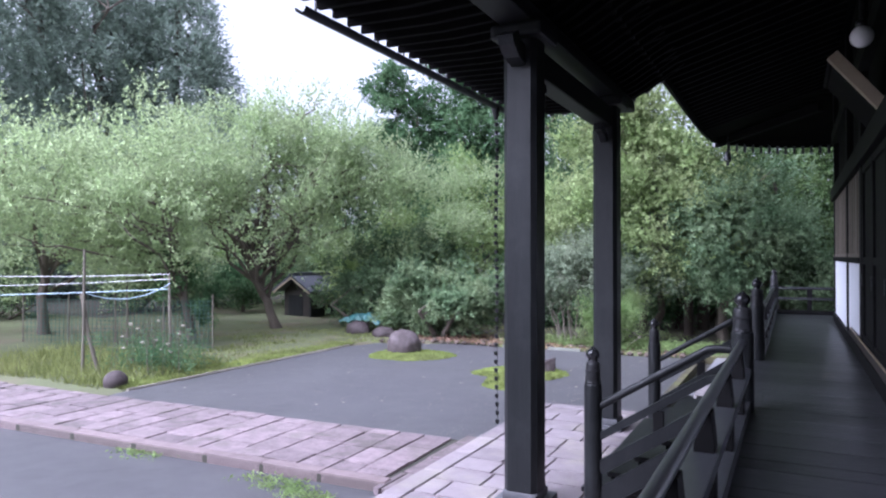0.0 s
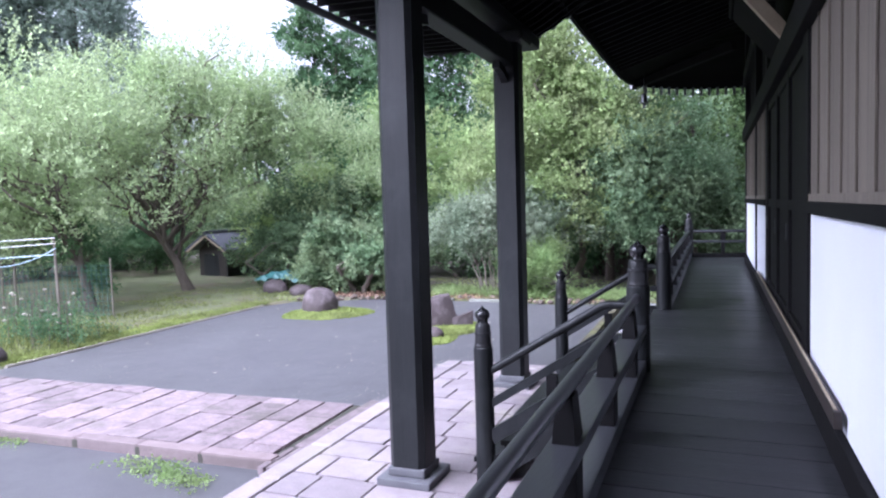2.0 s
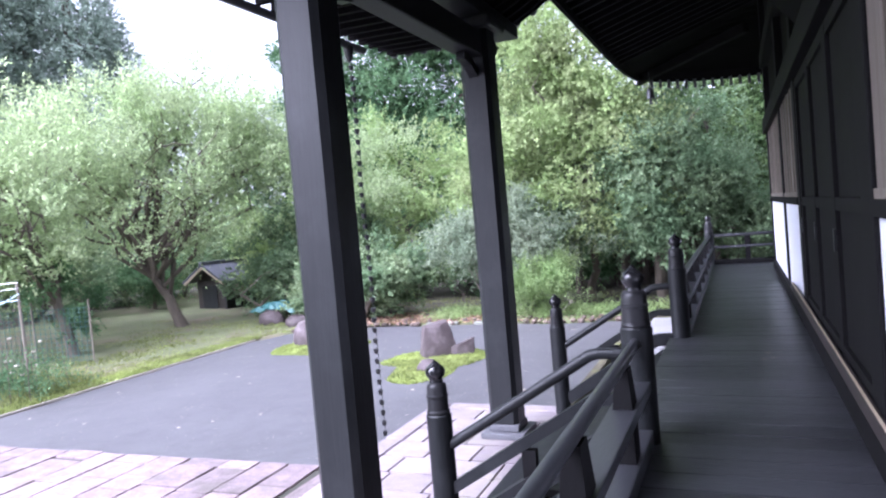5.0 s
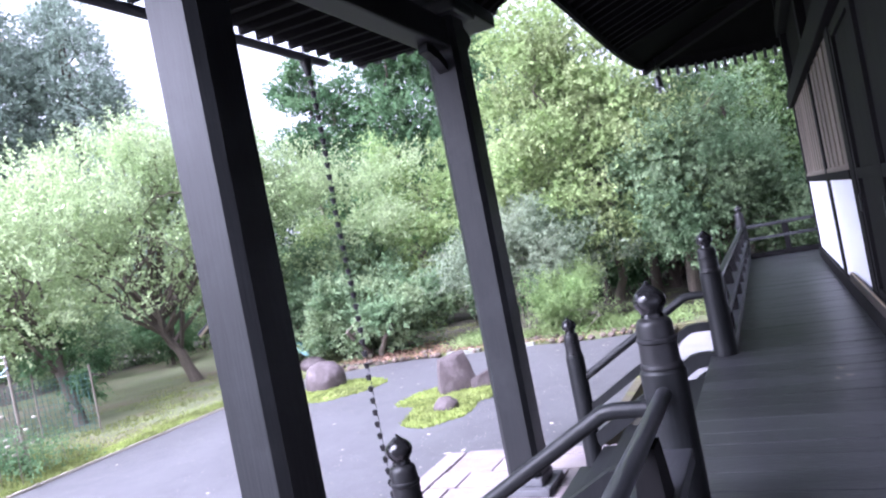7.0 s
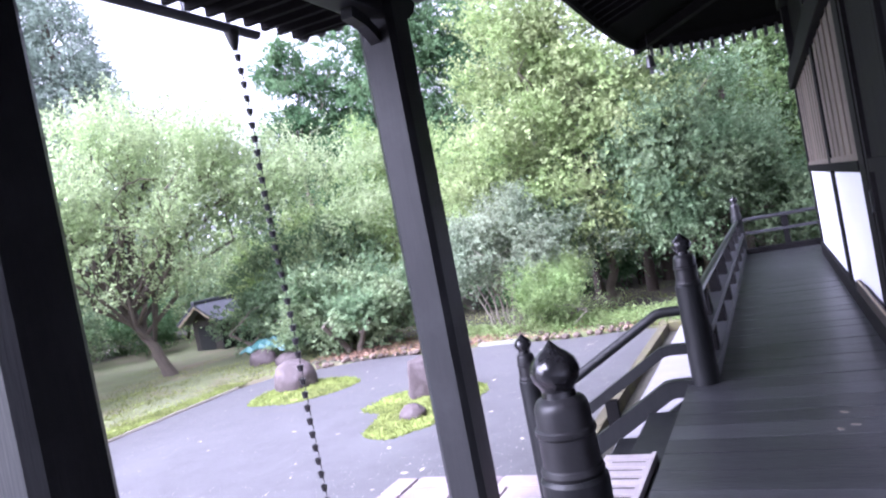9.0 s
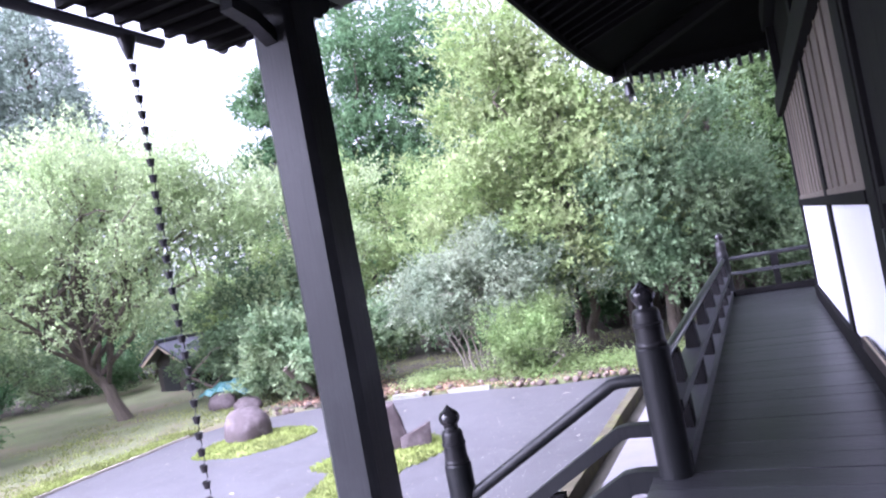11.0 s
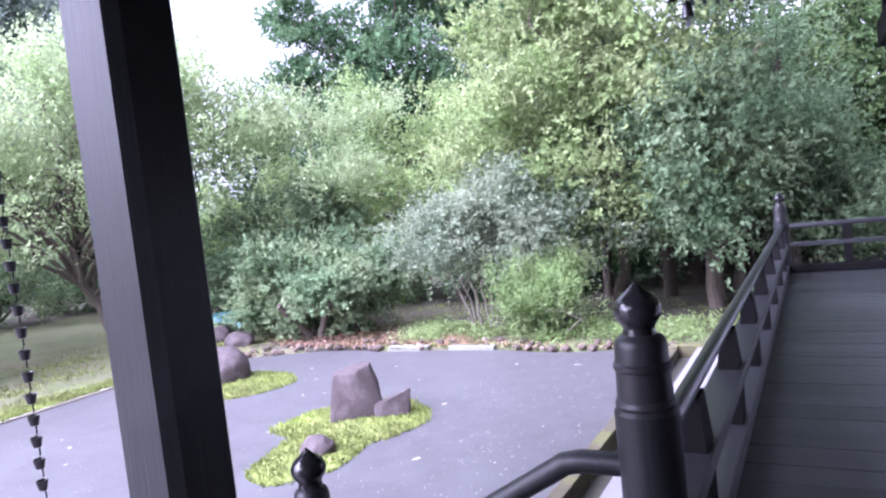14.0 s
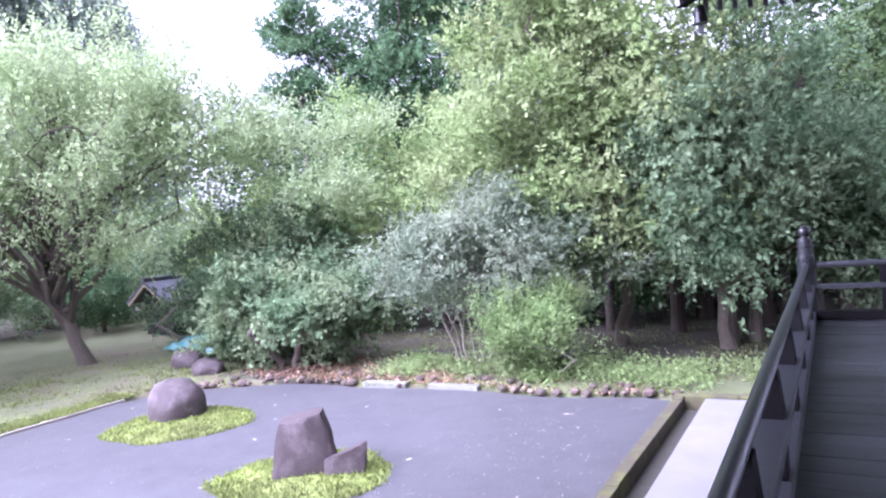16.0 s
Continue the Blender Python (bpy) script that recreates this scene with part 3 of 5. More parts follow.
# ---- main eaves ----
def build_eaves():
    c = bmesh.new()

    # soffit rising inwards from both eaves, with an upturned corner
    xs = list(np.linspace(EAVE_X, 0.81, 9)) + [2.0, 4.0, 7.0]
    ys = list(np.arange(START_Y - 2, 16, 2.0)) + list(np.linspace(16.5, EAVE_END, 15))
    grid = []
    for y in ys:
        row = []
        for x in xs:
            dx, dy = x - EAVE_X, EAVE_END - y
            near = max(0, 1 - math.hypot(dx, dy) / 4.6)
            row.append(c.verts.new((x, y, EAVE_Z + 0.14 + 0.3 * min(dx, dy, 2.9) + 0.30 * near ** 2.2)))
        grid.append(row)
    for a, b, y in zip(grid, grid[1:], ys):
        for i in range(len(xs) - 1):
            if xs[i] < 0.8 or y > 17.0:
                c.faces.new((a[i], a[i + 1], b[i + 1], b[i]))
    bmesh.ops.solidify(c, geom=c.faces[:], thickness=-0.05)
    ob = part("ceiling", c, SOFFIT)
    tagged(ob, "underside of the deep temple eaves, blackened for its shade", "eaves", kind="structure")
    r = empty("roof_edge")
    tagged(r, "dark eaves edge of the temple roof with tile ends", "roof", kind="structure")
    # eave boards along the side and the end
    pts = []
    for y in list(np.arange(START_Y - 2, 16, 2.0)) + [16.5, 17.5, 18.5, 19.3, 20.0, 20.6, EAVE_END]:
        pts.append((EAVE_X, y, EAVE_Z + 0.09 + 0.30 * max(0, (y - 16.0) / (EAVE_END - 16)) ** 2.2))
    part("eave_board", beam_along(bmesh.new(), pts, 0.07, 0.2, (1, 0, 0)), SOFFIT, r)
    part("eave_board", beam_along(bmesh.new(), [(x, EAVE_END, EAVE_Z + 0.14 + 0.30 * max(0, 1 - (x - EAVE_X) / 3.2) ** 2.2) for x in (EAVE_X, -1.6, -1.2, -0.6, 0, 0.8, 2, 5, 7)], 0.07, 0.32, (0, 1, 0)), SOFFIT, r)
    # roof plane above
    bm = bmesh.new()
    a = [bm.verts.new(v) for v in ((EAVE_X - 0.1, START_Y - 2, EAVE_Z + 0.3), (5, START_Y - 2, EAVE_Z + 3.6), (5, 14, EAVE_Z + 3.6), (EAVE_X - 0.1, EAVE_END + 0.1, EAVE_Z + 0.62))]
    bm.faces.new(a)
    b = [bm.verts.new(v) for v in ((EAVE_X - 0.1, EAVE_END + 0.1, EAVE_Z + 0.62), (5, 14, EAVE_Z + 3.6), (8, 14, EAVE_Z + 3.6), (8, EAVE_END + 0.1, EAVE_Z + 0.3))]
    bm.faces.new(b)
    bmesh.ops.solidify(bm, geom=bm.faces[:], thickness=0.08)
    part("roof_slope", bm, TILE, r)
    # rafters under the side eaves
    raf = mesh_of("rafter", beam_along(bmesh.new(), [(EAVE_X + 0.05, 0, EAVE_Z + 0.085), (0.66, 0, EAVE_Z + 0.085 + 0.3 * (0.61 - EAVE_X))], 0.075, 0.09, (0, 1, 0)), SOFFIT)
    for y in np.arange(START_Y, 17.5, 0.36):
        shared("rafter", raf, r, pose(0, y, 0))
    # tile drops along the end eave
    drop = mesh_of("tile_drop", boxed(-0.035, 0.035, -0.05, 0.05, -0.17, 0.05, 0.01), TILE)
    for i in range(16):
        x = EAVE_X + 0.32 + i * 0.21
        shared("tile_drop", drop, r, pose(x, EAVE_END, EAVE_Z - 0.02 + 0.30 * max(0, 1 - (x - EAVE_X) / 3.2) ** 2.2))
    bm = beam_along(bmesh.new(), [(0.5, 18.2, EAVE_Z + 0.55), (EAVE_X - 0.05, EAVE_END + 0.02, EAVE_Z + 0.28)], 0.16, 0.2, Vector((0.75, 0.66, 0)))
    part("hip_rafter", bm, SOFFIT, r)
    part("hip_end", boxed(EAVE_X - 0.11, EAVE_X + 0.05, EAVE_END - 0.1, EAVE_END + 0.08, EAVE_Z + 0.19, EAVE_Z + 0.34, 0.01), GRANITE, r, "greyed end grain of the hip rafter")


build_eaves()


def wind_bell():
    b = empty("wind_bell", (-1.72, 20.3, 4.22))
    prof = [(0.095, -0.12), (0.105, -0.13), (0.085, 0.0), (0.075, 0.09), (0.05, 0.13), (0.012, 0.14), (0.012, 0.66)]
    part("bell", lathe(bmesh.new(), prof, 18), METAL, b, smooth=True)
    part("clapper", boxed(-0.04, 0.04, -0.004, 0.004, -0.27, -0.14), METAL, b)
    tagged(b, "small dark bronze wind bell hanging under the roof corner", "wind bell")


wind_bell()


# ---- porch ----
def pillar(y):
    p = empty("porch_pillar", (-2.62, y, ZPORCH))
    s = 0.178
    part("plinth", boxed(-0.27, 0.27, -0.27, 0.27, 0.0, 0.075, 0.015), DARKSTONE, p, "grey granite plinth")
    part("foot", boxed(-0.19, 0.19, -0.19, 0.19, 0.0755, 0.16, 0.02), DARKSTONE, p, "stepped grey pillar foot")
    bm = boxed(-s, s, -s, s, 0.161, 4.85)
    bmesh.ops.bevel(bm, geom=[e for e in bm.edges if abs(e.verts[0].co.z - e.verts[1].co.z) > 1], offset=0.05, segments=2, profile=0.25, affect="EDGES")
    part("shaft", bm, DARK, p)
    tagged(p, "square black-stained porch pillar on a granite plinth", "pillar", "porch pillars")


pillar(6.53)
pillar(10.11)


def build_porch_roof():
    r = empty("porch_roof")
    tagged(r, "tiled porch roof with dark rafters on two pillars", "roof", kind="structure")
    curve = ((PORCH_X, 0.0), (-3.6, -0.03), (-2.75, 0.0), (-2.35, 0.19), (-2.0, 0.4), (-1.6, 0.62))

    def zz(x):
        for (a, za), (b, zb) in zip(curve, curve[1:]):
            if x <= b:
                return PORCH_Z + za + (zb - za) * (x - a) / (b - a)
        return PORCH_Z + 0.62

    def rise(y):
        return 0.03 * (abs(y - 8.35) / 3.25) ** 3
    bm = bmesh.new()
    rows = []
    for y in np.linspace(PORCH_Y0, PORCH_Y1, 14):
        rows.append([bm.verts.new((x, y, zz(x) + 0.08 + rise(y))) for x, _ in curve])
    for a, b in zip(rows, rows[1:]):
        for i in range(5):
            bm.faces.new((a[i], a[i + 1], b[i + 1], b[i]))
    bmesh.ops.solidify(bm, geom=bm.faces[:], thickness=-0.06)
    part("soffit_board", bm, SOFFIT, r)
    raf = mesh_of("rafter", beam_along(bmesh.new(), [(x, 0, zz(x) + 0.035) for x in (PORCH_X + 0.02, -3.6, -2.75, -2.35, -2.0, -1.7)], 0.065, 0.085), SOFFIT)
    for y in np.linspace(PORCH_Y0 + 0.1, PORCH_Y1 - 0.1, 24):
        shared("rafter", raf, r, pose(0, y, rise(y)))
    # round and pan tiles
    rows = []
    bm = bmesh.new()
    tube(bm, [(PORCH_X - 0.1, 0, PORCH_Z + 0.25), (EAVE_X, 0, PORCH_Z + 0.25 + 0.36 * (EAVE_X - PORCH_X))], 0.072, 12)
    tilem = mesh_of("round_tile", bm, TILE, True)
    pan = mesh_of("pan_tile", boxed(PORCH_X - 0.06, PORCH_X + 0.35, -0.1, 0.1, PORCH_Z + 0.18, PORCH_Z + 0.215, 0.01), TILE)
    n = 27
    for i in range(n):
        y = PORCH_Y0 + (PORCH_Y1 - PORCH_Y0) * i / (n - 1)
        shared("round_tile", tilem, r, pose(0, y, rise(y)))
        if i < n - 1:
            shared("pan_tile", pan, r, pose(0, y + 0.125, rise(y) - 0.01))
    bm = bmesh.new()
    a = [bm.verts.new(v) for v in ((PORCH_X, PORCH_Y0, PORCH_Z + 0.24), (EAVE_X + 0.2, PORCH_Y0, PORCH_Z + 1.15), (EAVE_X + 0.2, PORCH_Y1, PORCH_Z + 1.15), (PORCH_X, PORCH_Y1, PORCH_Z + 0.24))]
    bm.faces.new(a)
    part("roof_slope", bm, TILE, r)
    # verge with tile ends
    ve = mesh_of("verge_tile", lathe(bmesh.new(), [(0.07, -0.02), (0.075, 0.0), (0.07, 0.02)], 14), TILE)
    for y in (PORCH_Y0 - 0.02, PORCH_Y1 + 0.02):
        part("verge_board", beam_along(bmesh.new(), [(x, y, zz(x) + 0.15) for x, _ in curve], 0.06, 0.24), SOFFIT, r)
        for i in range(11):
            x = PORCH_X + 0.05 + i * 0.24
            shared("verge_tile", ve, r, pose(x, y + (0.05 if y > 8 else -0.05), zz(x) + 0.07, 90, 0, 0))
    # beams on the pillars
    part("porch_beam", boxed(-2.74, -2.50, 6.69, 9.95, 3.36, 3.66, 0.025), DARK_Y, r)
    part("upper_beam", boxed(-2.80, -2.44, PORCH_Y0 + 0.3, PORCH_Y1 - 0.3, 3.83, 4.0, 0.02), DARK_Y, r)
    for y in (6.53, 10.11):
        part("bracket", boxed(-2.9, -2.34, y - 0.28, y + 0.28, 3.68, 3.829, 0.04), DARK, r)
        s = 1 if y > 8 else -1
        pts = [(-2.62, y + s * 0.159, 3.5), (-2.62, y + s * 0.34, 3.53), (-2.62, y + s * 0.44, 3.6), (-2.62, y + s * 0.47, 3.66)]
        part("beam_nose", beam_along(bmesh.new(), pts, 0.16, 0.2, (1, 0, 0)), DARK, r)
    for y, s in ((6.69, 1), (9.95, -1)):
        bm = beam_along(bmesh.new(), [(-2.62, y, 3.18), (-2.62, y + s * 0.2, 3.28), (-2.62, y + s * 0.42, 3.32)], 0.1, 0.1, (1, 0, 0))
        part("brace", bm, DARK, r)


build_porch_roof()


def porch_gutter():
    g = empty("rain_gutter")
    bm = bmesh.new()
    prof = [(math.cos(a) * 0.07, math.sin(a) * 0.07) for a in np.linspace(math.pi, 2 * math.pi, 9)]
    a = [bm.verts.new((PORCH_X - 0.12 + u, PORCH_Y0 + 0.25, PORCH_Z + 0.03 + v)) for u, v in prof]
    b = [bm.verts.new((PORCH_X - 0.12 + u, PORCH_Y1 - 0.6, PORCH_Z + 0.03 + v)) for u, v in prof]
    for i in range(8):
        bm.faces.new((a[i], b[i], b[i + 1], a[i + 1]))
    bmesh.ops.solidify(bm, geom=bm.faces[:], thickness=0.006)
    part("trough", bm, METAL, g)
    for y in np.arange(PORCH_Y0 + 0.5, PORCH_Y1 - 0.6, 0.62):
        part("hanger", boxed(PORCH_X - 0.13, PORCH_X - 0.11, y, y + 0.02, PORCH_Z - 0.03, PORCH_Z + 0.2), METAL, g)
    part("outlet", lathe(bmesh.new(), [(0.03, -0.26), (0.055, -0.18), (0.085, -0.06)], 14, (PORCH_X - 0.12, 10.6, PORCH_Z + 0.04)), METAL, g)
    tagged(g, "dark metal rain gutter hung along the porch eaves", "gutter")


porch_gutter()


def rain_chain():
    c = empty("rain_chain", (PORCH_X - 0.12, 10.62, 0))
    cup = mesh_of("cup", lathe(bmesh.new(), [(0.014, -0.034), (0.026, -0.03), (0.036, 0.02), (0.04, 0.034), (0.034, 0.034), (0.016, -0.02)], 12), METAL, True)
    link = mesh_of("link", tube(bmesh.new(), [(0, 0, -0.04), (0.018, 0, -0.02), (0.018, 0, 0.02), (0, 0, 0.04)], 0.006, 6), METAL)
    n = 36
    for i in range(n):
        z = PORCH_Z - 0.30 - i * 0.146
        if z < ZG + 0.06:
            break
        shared("cup", cup, c, pose(0.012 * math.sin(i * 0.4), 0, z))
        shared("link", link, c, pose(0, 0, z + 0.085))
    tagged(c, "dark metal rain chain of small cups hanging from the gutter", "rain chain")


rain_chain()


# ---- paving ----
def slab_rows(parent, me, x0, x1, y0, y1, z, widths, lengths, seed, gap=0.012, thick=0.09, rz=0.0, pivot=(0, 0), along_x=True, tilt=0.004):
    rng = random.Random(seed)
    v = y0
    while v < y1 - 0.05:
        w = min(rng.choice(widths), y1 - v)
        if y1 - v - w < 0.12:
            w = y1 - v
        u = x0 - rng.uniform(0, 0.3)
        while u < x1 - 0.02:
            ln = rng.choice(lengths)
            a, b = max(u, x0), min(u + ln, x1)
            if x1 - b < 0.12:
                b = x1
                ln = b - u
            if b - a > 0.04:
                dz = rng.uniform(-tilt, tilt)
                m = placed(a + gap / 2, b - gap / 2, v + gap / 2, v + w - gap / 2, z - thick + dz, z + dz, rz, pivot)
                shared("slab", me, parent, m)
            u += ln
        v += w


def build_paving():
    porch = empty("pavement")
    tagged(porch, "pale pinkish stone slabs paving the porch platform", "paving", kind="structure")
    part("bed", boxed(-4.1, -0.75, 4.3, 11.28, -1.62, ZPORCH - 0.03), JOINT, porch)
    me = unit_block("slab", SLAB_PALE, 0.022, 1, 0.01)
    slab_rows(porch, me, -3.86, -0.8, 4.35, 11.06, ZPORCH, (0.46, 0.5), (0.56, 0.6), 3, gap=0.024)
    kerb = unit_block("kerb_stone", SLAB_PALE, 0.03, 2)
    rng = random.Random(4)
    y = 4.35
    while y < 11.25:
        ln = min(rng.uniform(0.8, 1.2), 11.28 - y)
        shared("kerb_stone", kerb, porch, placed(-4.12, -3.87, y + 0.006, y + ln - 0.006, -1.6, ZPORCH + 0.006))
        y += ln
    x = -3.86
    while x < -0.85:
        ln = min(rng.uniform(0.7, 1.1), -0.8 - x)
        shared("kerb_stone", kerb, porch, placed(x + 0.006, x + ln - 0.006, 11.07, 11.3, -1.6, ZPORCH + 0.006))
        x += ln
    path = empty("pavement")
    tagged(path, "weathered pink stone slab path across the asphalt", "stone path", kind="structure")
    piv, rz = (-4.7, 8.3), radians(2.0)
    bm = boxed(-30, -4.14, 7.1, 9.4, -1.62, ZPATH - 0.03)
    bmesh.ops.rotate(bm, cent=(*piv, 0), matrix=Matrix.Rotation(rz, 3, "Z"), verts=bm.verts)
    part("bed", bm, JOINT, path)
    me = unit_block("slab", SLAB, 0.03, 5, 0.014)
    rows = random.Random(8)
    x = -4.84
    while x > -19:
        w = rows.uniform(0.42, 0.66)
        y = 7.29 - rows.uniform(0.0, 0.25)
        while y < 9.30:
            ln = rows.uniform(0.42, 0.78)
            a, b = max(y, 7.29), min(y + ln, 9.40)
            if 9.40 - b < 0.2:
                b, ln = 9.40, 3.0
            dz = rows.uniform(-0.008, 0.008)
            shared("slab", me, path, placed(x - w + 0.011, x - 0.011, a + 0.011, b - 0.011, ZPATH - 0.09 + dz, ZPATH + dz, rz + rows.uniform(-0.008, 0.008), piv))
            y += ln
        x -= w
    slab_rows(path, me, -4.78, -4.48, 6.9, 9.7, ZPATH - 0.01, (0.5, 0.7, 0.9), (0.3,), 9, tilt=0.012, gap=0.03)
    kb = unit_block("kerb_stone", KERB, 0.03, 6)
    x = -4.75
    while x > -19:
        ln = rng.uniform(0.9, 1.5)
        shared("kerb_stone", kb, path, placed(x - ln + 0.006, x - 0.006, 7.1, 7.28, -1.62, ZPATH + 0.004, rz, piv))
        x -= ln


def build_side_strip():
    s = empty("pavement")
    tagged(s, "pale concrete apron with a mossy gutter beside the veranda", "apron", kind="structure")
    part("apron", boxed(-2.02, -0.2, 11.32, 20.1, -1.62, -1.40, 0.012), CONCRETE, s)
    # Shallow bed coloured dark to give the shade of a deeper trench.
    part("gutter_bed", boxed(-2.33, -2.022, 11.32, 20.1, -1.68, -1.585), JOINT, s)
    kb = unit_block("kerb_stone", MOSSKERB, 0.04, 7, 0.012)
    rng = random.Random(12)
    y = 11.32
    while y < 20.2:
        ln = rng.uniform(0.6, 0.95)
        shared("kerb_stone", kb, s, placed(-2.49, -2.335, y + 0.004, min(y + ln, 20.3) - 0.004, -1.66, -1.40 + rng.uniform(-0.01, 0.012)))
        y += ln
    x = -2.33
    while x < 1:
        ln = rng.uniform(0.6, 0.95)
        shared("kerb_stone", kb, s, placed(x + 0.004, x + ln - 0.004, 20.12, 20.34, -1.66, -1.37 + rng.uniform(-0.01, 0.012)))
        x += ln
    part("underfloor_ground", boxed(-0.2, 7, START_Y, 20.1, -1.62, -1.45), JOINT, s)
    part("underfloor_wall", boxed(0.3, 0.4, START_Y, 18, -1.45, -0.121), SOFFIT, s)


def rock_mesh(size, seed, cuts=(), detail=3, amp=0.14):
    bm = bmesh.new()
    bmesh.ops.create_icosphere(bm, subdivisions=detail + 1, radius=1)
    off = Vector((seed * 3.1, seed * 1.7, seed))
    for v in bm.verts:
        n = v.co.normalized()
        v.co = n * (1 + amp * noise.noise(n * 1.3 + off) + amp * 0.5 * noise.noise(n * 3.1 + off) + amp * 0.2 * noise.noise(n * 8 + off))
    for nrm, d in cuts:
        nv = Vector(nrm).normalized()
        for v in bm.verts:
            e = v.co.dot(nv) - d
            if e > 0:
                v.co -= nv * e * 0.93
    for v in bm.verts:
        v.co = Vector((v.co.x * size[0], v.co.y * size[1], v.co.z * size[2]))
    return bm


def garden_rock(at, bm, label):
    ob = part("garden_rock", bm, ROCK, None, smooth=True)
    ob.location = at
    tagged(ob, label, "rock", "garden rocks")
    return ob


garden_rock((-10.6, 17.6, ZG + 0.2), rock_mesh((0.53, 0.5, 0.55), 2.3, [((0.3, -0.6, 0.5), 0.9)], amp=0.1), "rounded purple-brown rock in a ring of moss")
def hewn_rock(corners, seed, turn, rough=0.03):
    """An angular stone: the hull of a few corners, with chipped faces."""
    bm = bmesh.new()
    for c in corners:
        bm.verts.new(c)
    bmesh.ops.convex_hull(bm, input=bm.verts)
    bmesh.ops.triangulate(bm, faces=bm.faces[:])
    bmesh.ops.subdivide_edges(bm, edges=bm.edges[:], cuts=5, use_grid_fill=True)
    for v in bm.verts:
        v.co += Vector(noise.noise_vector(v.co * 3.5 + Vector((seed, 0, 0)))) * rough + Vector(noise.noise_vector(v.co * 9 + Vector((0, seed, 0)))) * rough * 0.5
    bmesh.ops.rotate(bm, cent=(0, 0, 0), matrix=Matrix.Rotation(turn, 3, "Z"), verts=bm.verts)
    bmesh.ops.recalc_face_normals(bm, faces=bm.faces)
    return bm


UP_ROCK = [(-0.44, -0.3, -0.1), (0.34, -0.32, -0.1), (0.38, 0.26, -0.1), (-0.42, 0.28, -0.1), (-0.43, -0.22, 0.22), (-0.30, -0.2, 0.34), (-0.31, -0.17, 0.66), (-0.30, 0.17, 0.67),
           (0.20, -0.17, 0.74), (0.24, 0.15, 0.76), (0.34, -0.24, 0.24), (0.0, -0.22, 0.66)]
WEDGE_ROCK = [(-0.25, -0.16, -0.1), (0.2, -0.18, -0.1), (0.16, 0.16, -0.1), (-0.24, 0.15, -0.1), (-0.22, -0.08, 0.2), (-0.05, -0.14, 0.24), (0.33, -0.06, 0.36), (0.3, 0.06, 0.33), (0.3, -0.1, 0.12)]
garden_rock((-6.2, 16.1, ZG + 0.05), hewn_rock(UP_ROCK, 3.0, radians(38)), "upright slant-topped brown rock standing in moss")
garden_rock((-5.72, 16.18, ZG + 0.05), hewn_rock(WEDGE_ROCK, 5.0, radians(38), 0.02), "wedge-shaped brown rock beside the upright rock")
garden_rock((-5.8, 14.62, ZG + 0.05), rock_mesh((0.24, 0.2, 0.24), 7.7), "small pinkish rock in moss")
garden_rock((-13.6, 10.0, ZG + 0.14), rock_mesh((0.26, 0.26, 0.25), 3.3, amp=0.05), "small round brown boulder at the path corner")
garden_rock((-14.8, 21.35, ZG + 0.12), rock_mesh((0.5, 0.36, 0.36), 9.1), "low grey rock at the bank edge")
garden_rock((-13.2, 20.6, ZG + 0.12), rock_mesh((0.45, 0.32, 0.3), 9.9), "low grey rock at the bank edge")


# ---- foliage ----
def leaf_cloud(name, centres, per, spread, size, mat, parent, seed, droop=0.25, aspect=0.5, flat=0.55, outward=0.9):
    """Many small leaf blades scattered round twig ends."""
    rng = np.random.default_rng(seed)
    c = np.repeat(np.asarray(centres, float), per, axis=0)
    n = len(c)
    p = c + rng.normal(0, 1, (n, 3)) * np.array([spread, spread, spread * flat])
    p[:, 2] -= droop * rng.random(n) * spread
    a = rng.normal(0, 1, (n, 3))
    a[:, 2] *= 0.6
    a /= np.linalg.norm(a, axis=1)[:, None] + 1e-9
    out = p - np.mean(np.asarray(centres, float), axis=0)
    out /= np.linalg.norm(out, axis=1)[:, None] + 1e-9
    nrm = rng.normal(0, 0.6, (n, 3)) + np.array([0, 0, 0.7]) + out * outward
    b = np.cross(nrm, a)
    b /= np.linalg.norm(b, axis=1)[:, None] + 1e-9
    s = size * rng.uniform(0.6, 1.35, n)[:, None]
    v = np.empty((n, 4, 3))
    v[:, 0] = p - a * s * 0.5
    v[:, 1] = p + b * s * aspect * 0.5
    v[:, 2] = p + a * s * 0.5
    v[:, 3] = p - b * s * aspect * 0.5
    me = bpy.data.meshes.new(name)
    me.vertices.add(4 * n)
    me.vertices.foreach_set("co", v.reshape(-1))
    me.loops.add(4 * n)
    me.loops.foreach_set("vertex_index", np.arange(4 * n, dtype=np.int32))
    me.polygons.add(n)
    me.polygons.foreach_set("loop_start", np.arange(0, 4 * n, 4, dtype=np.int32))
    me.update(calc_edges=True)
    me.materials.append(mat)
    ob = new(name, me)
    ob.parent = parent
    return ob


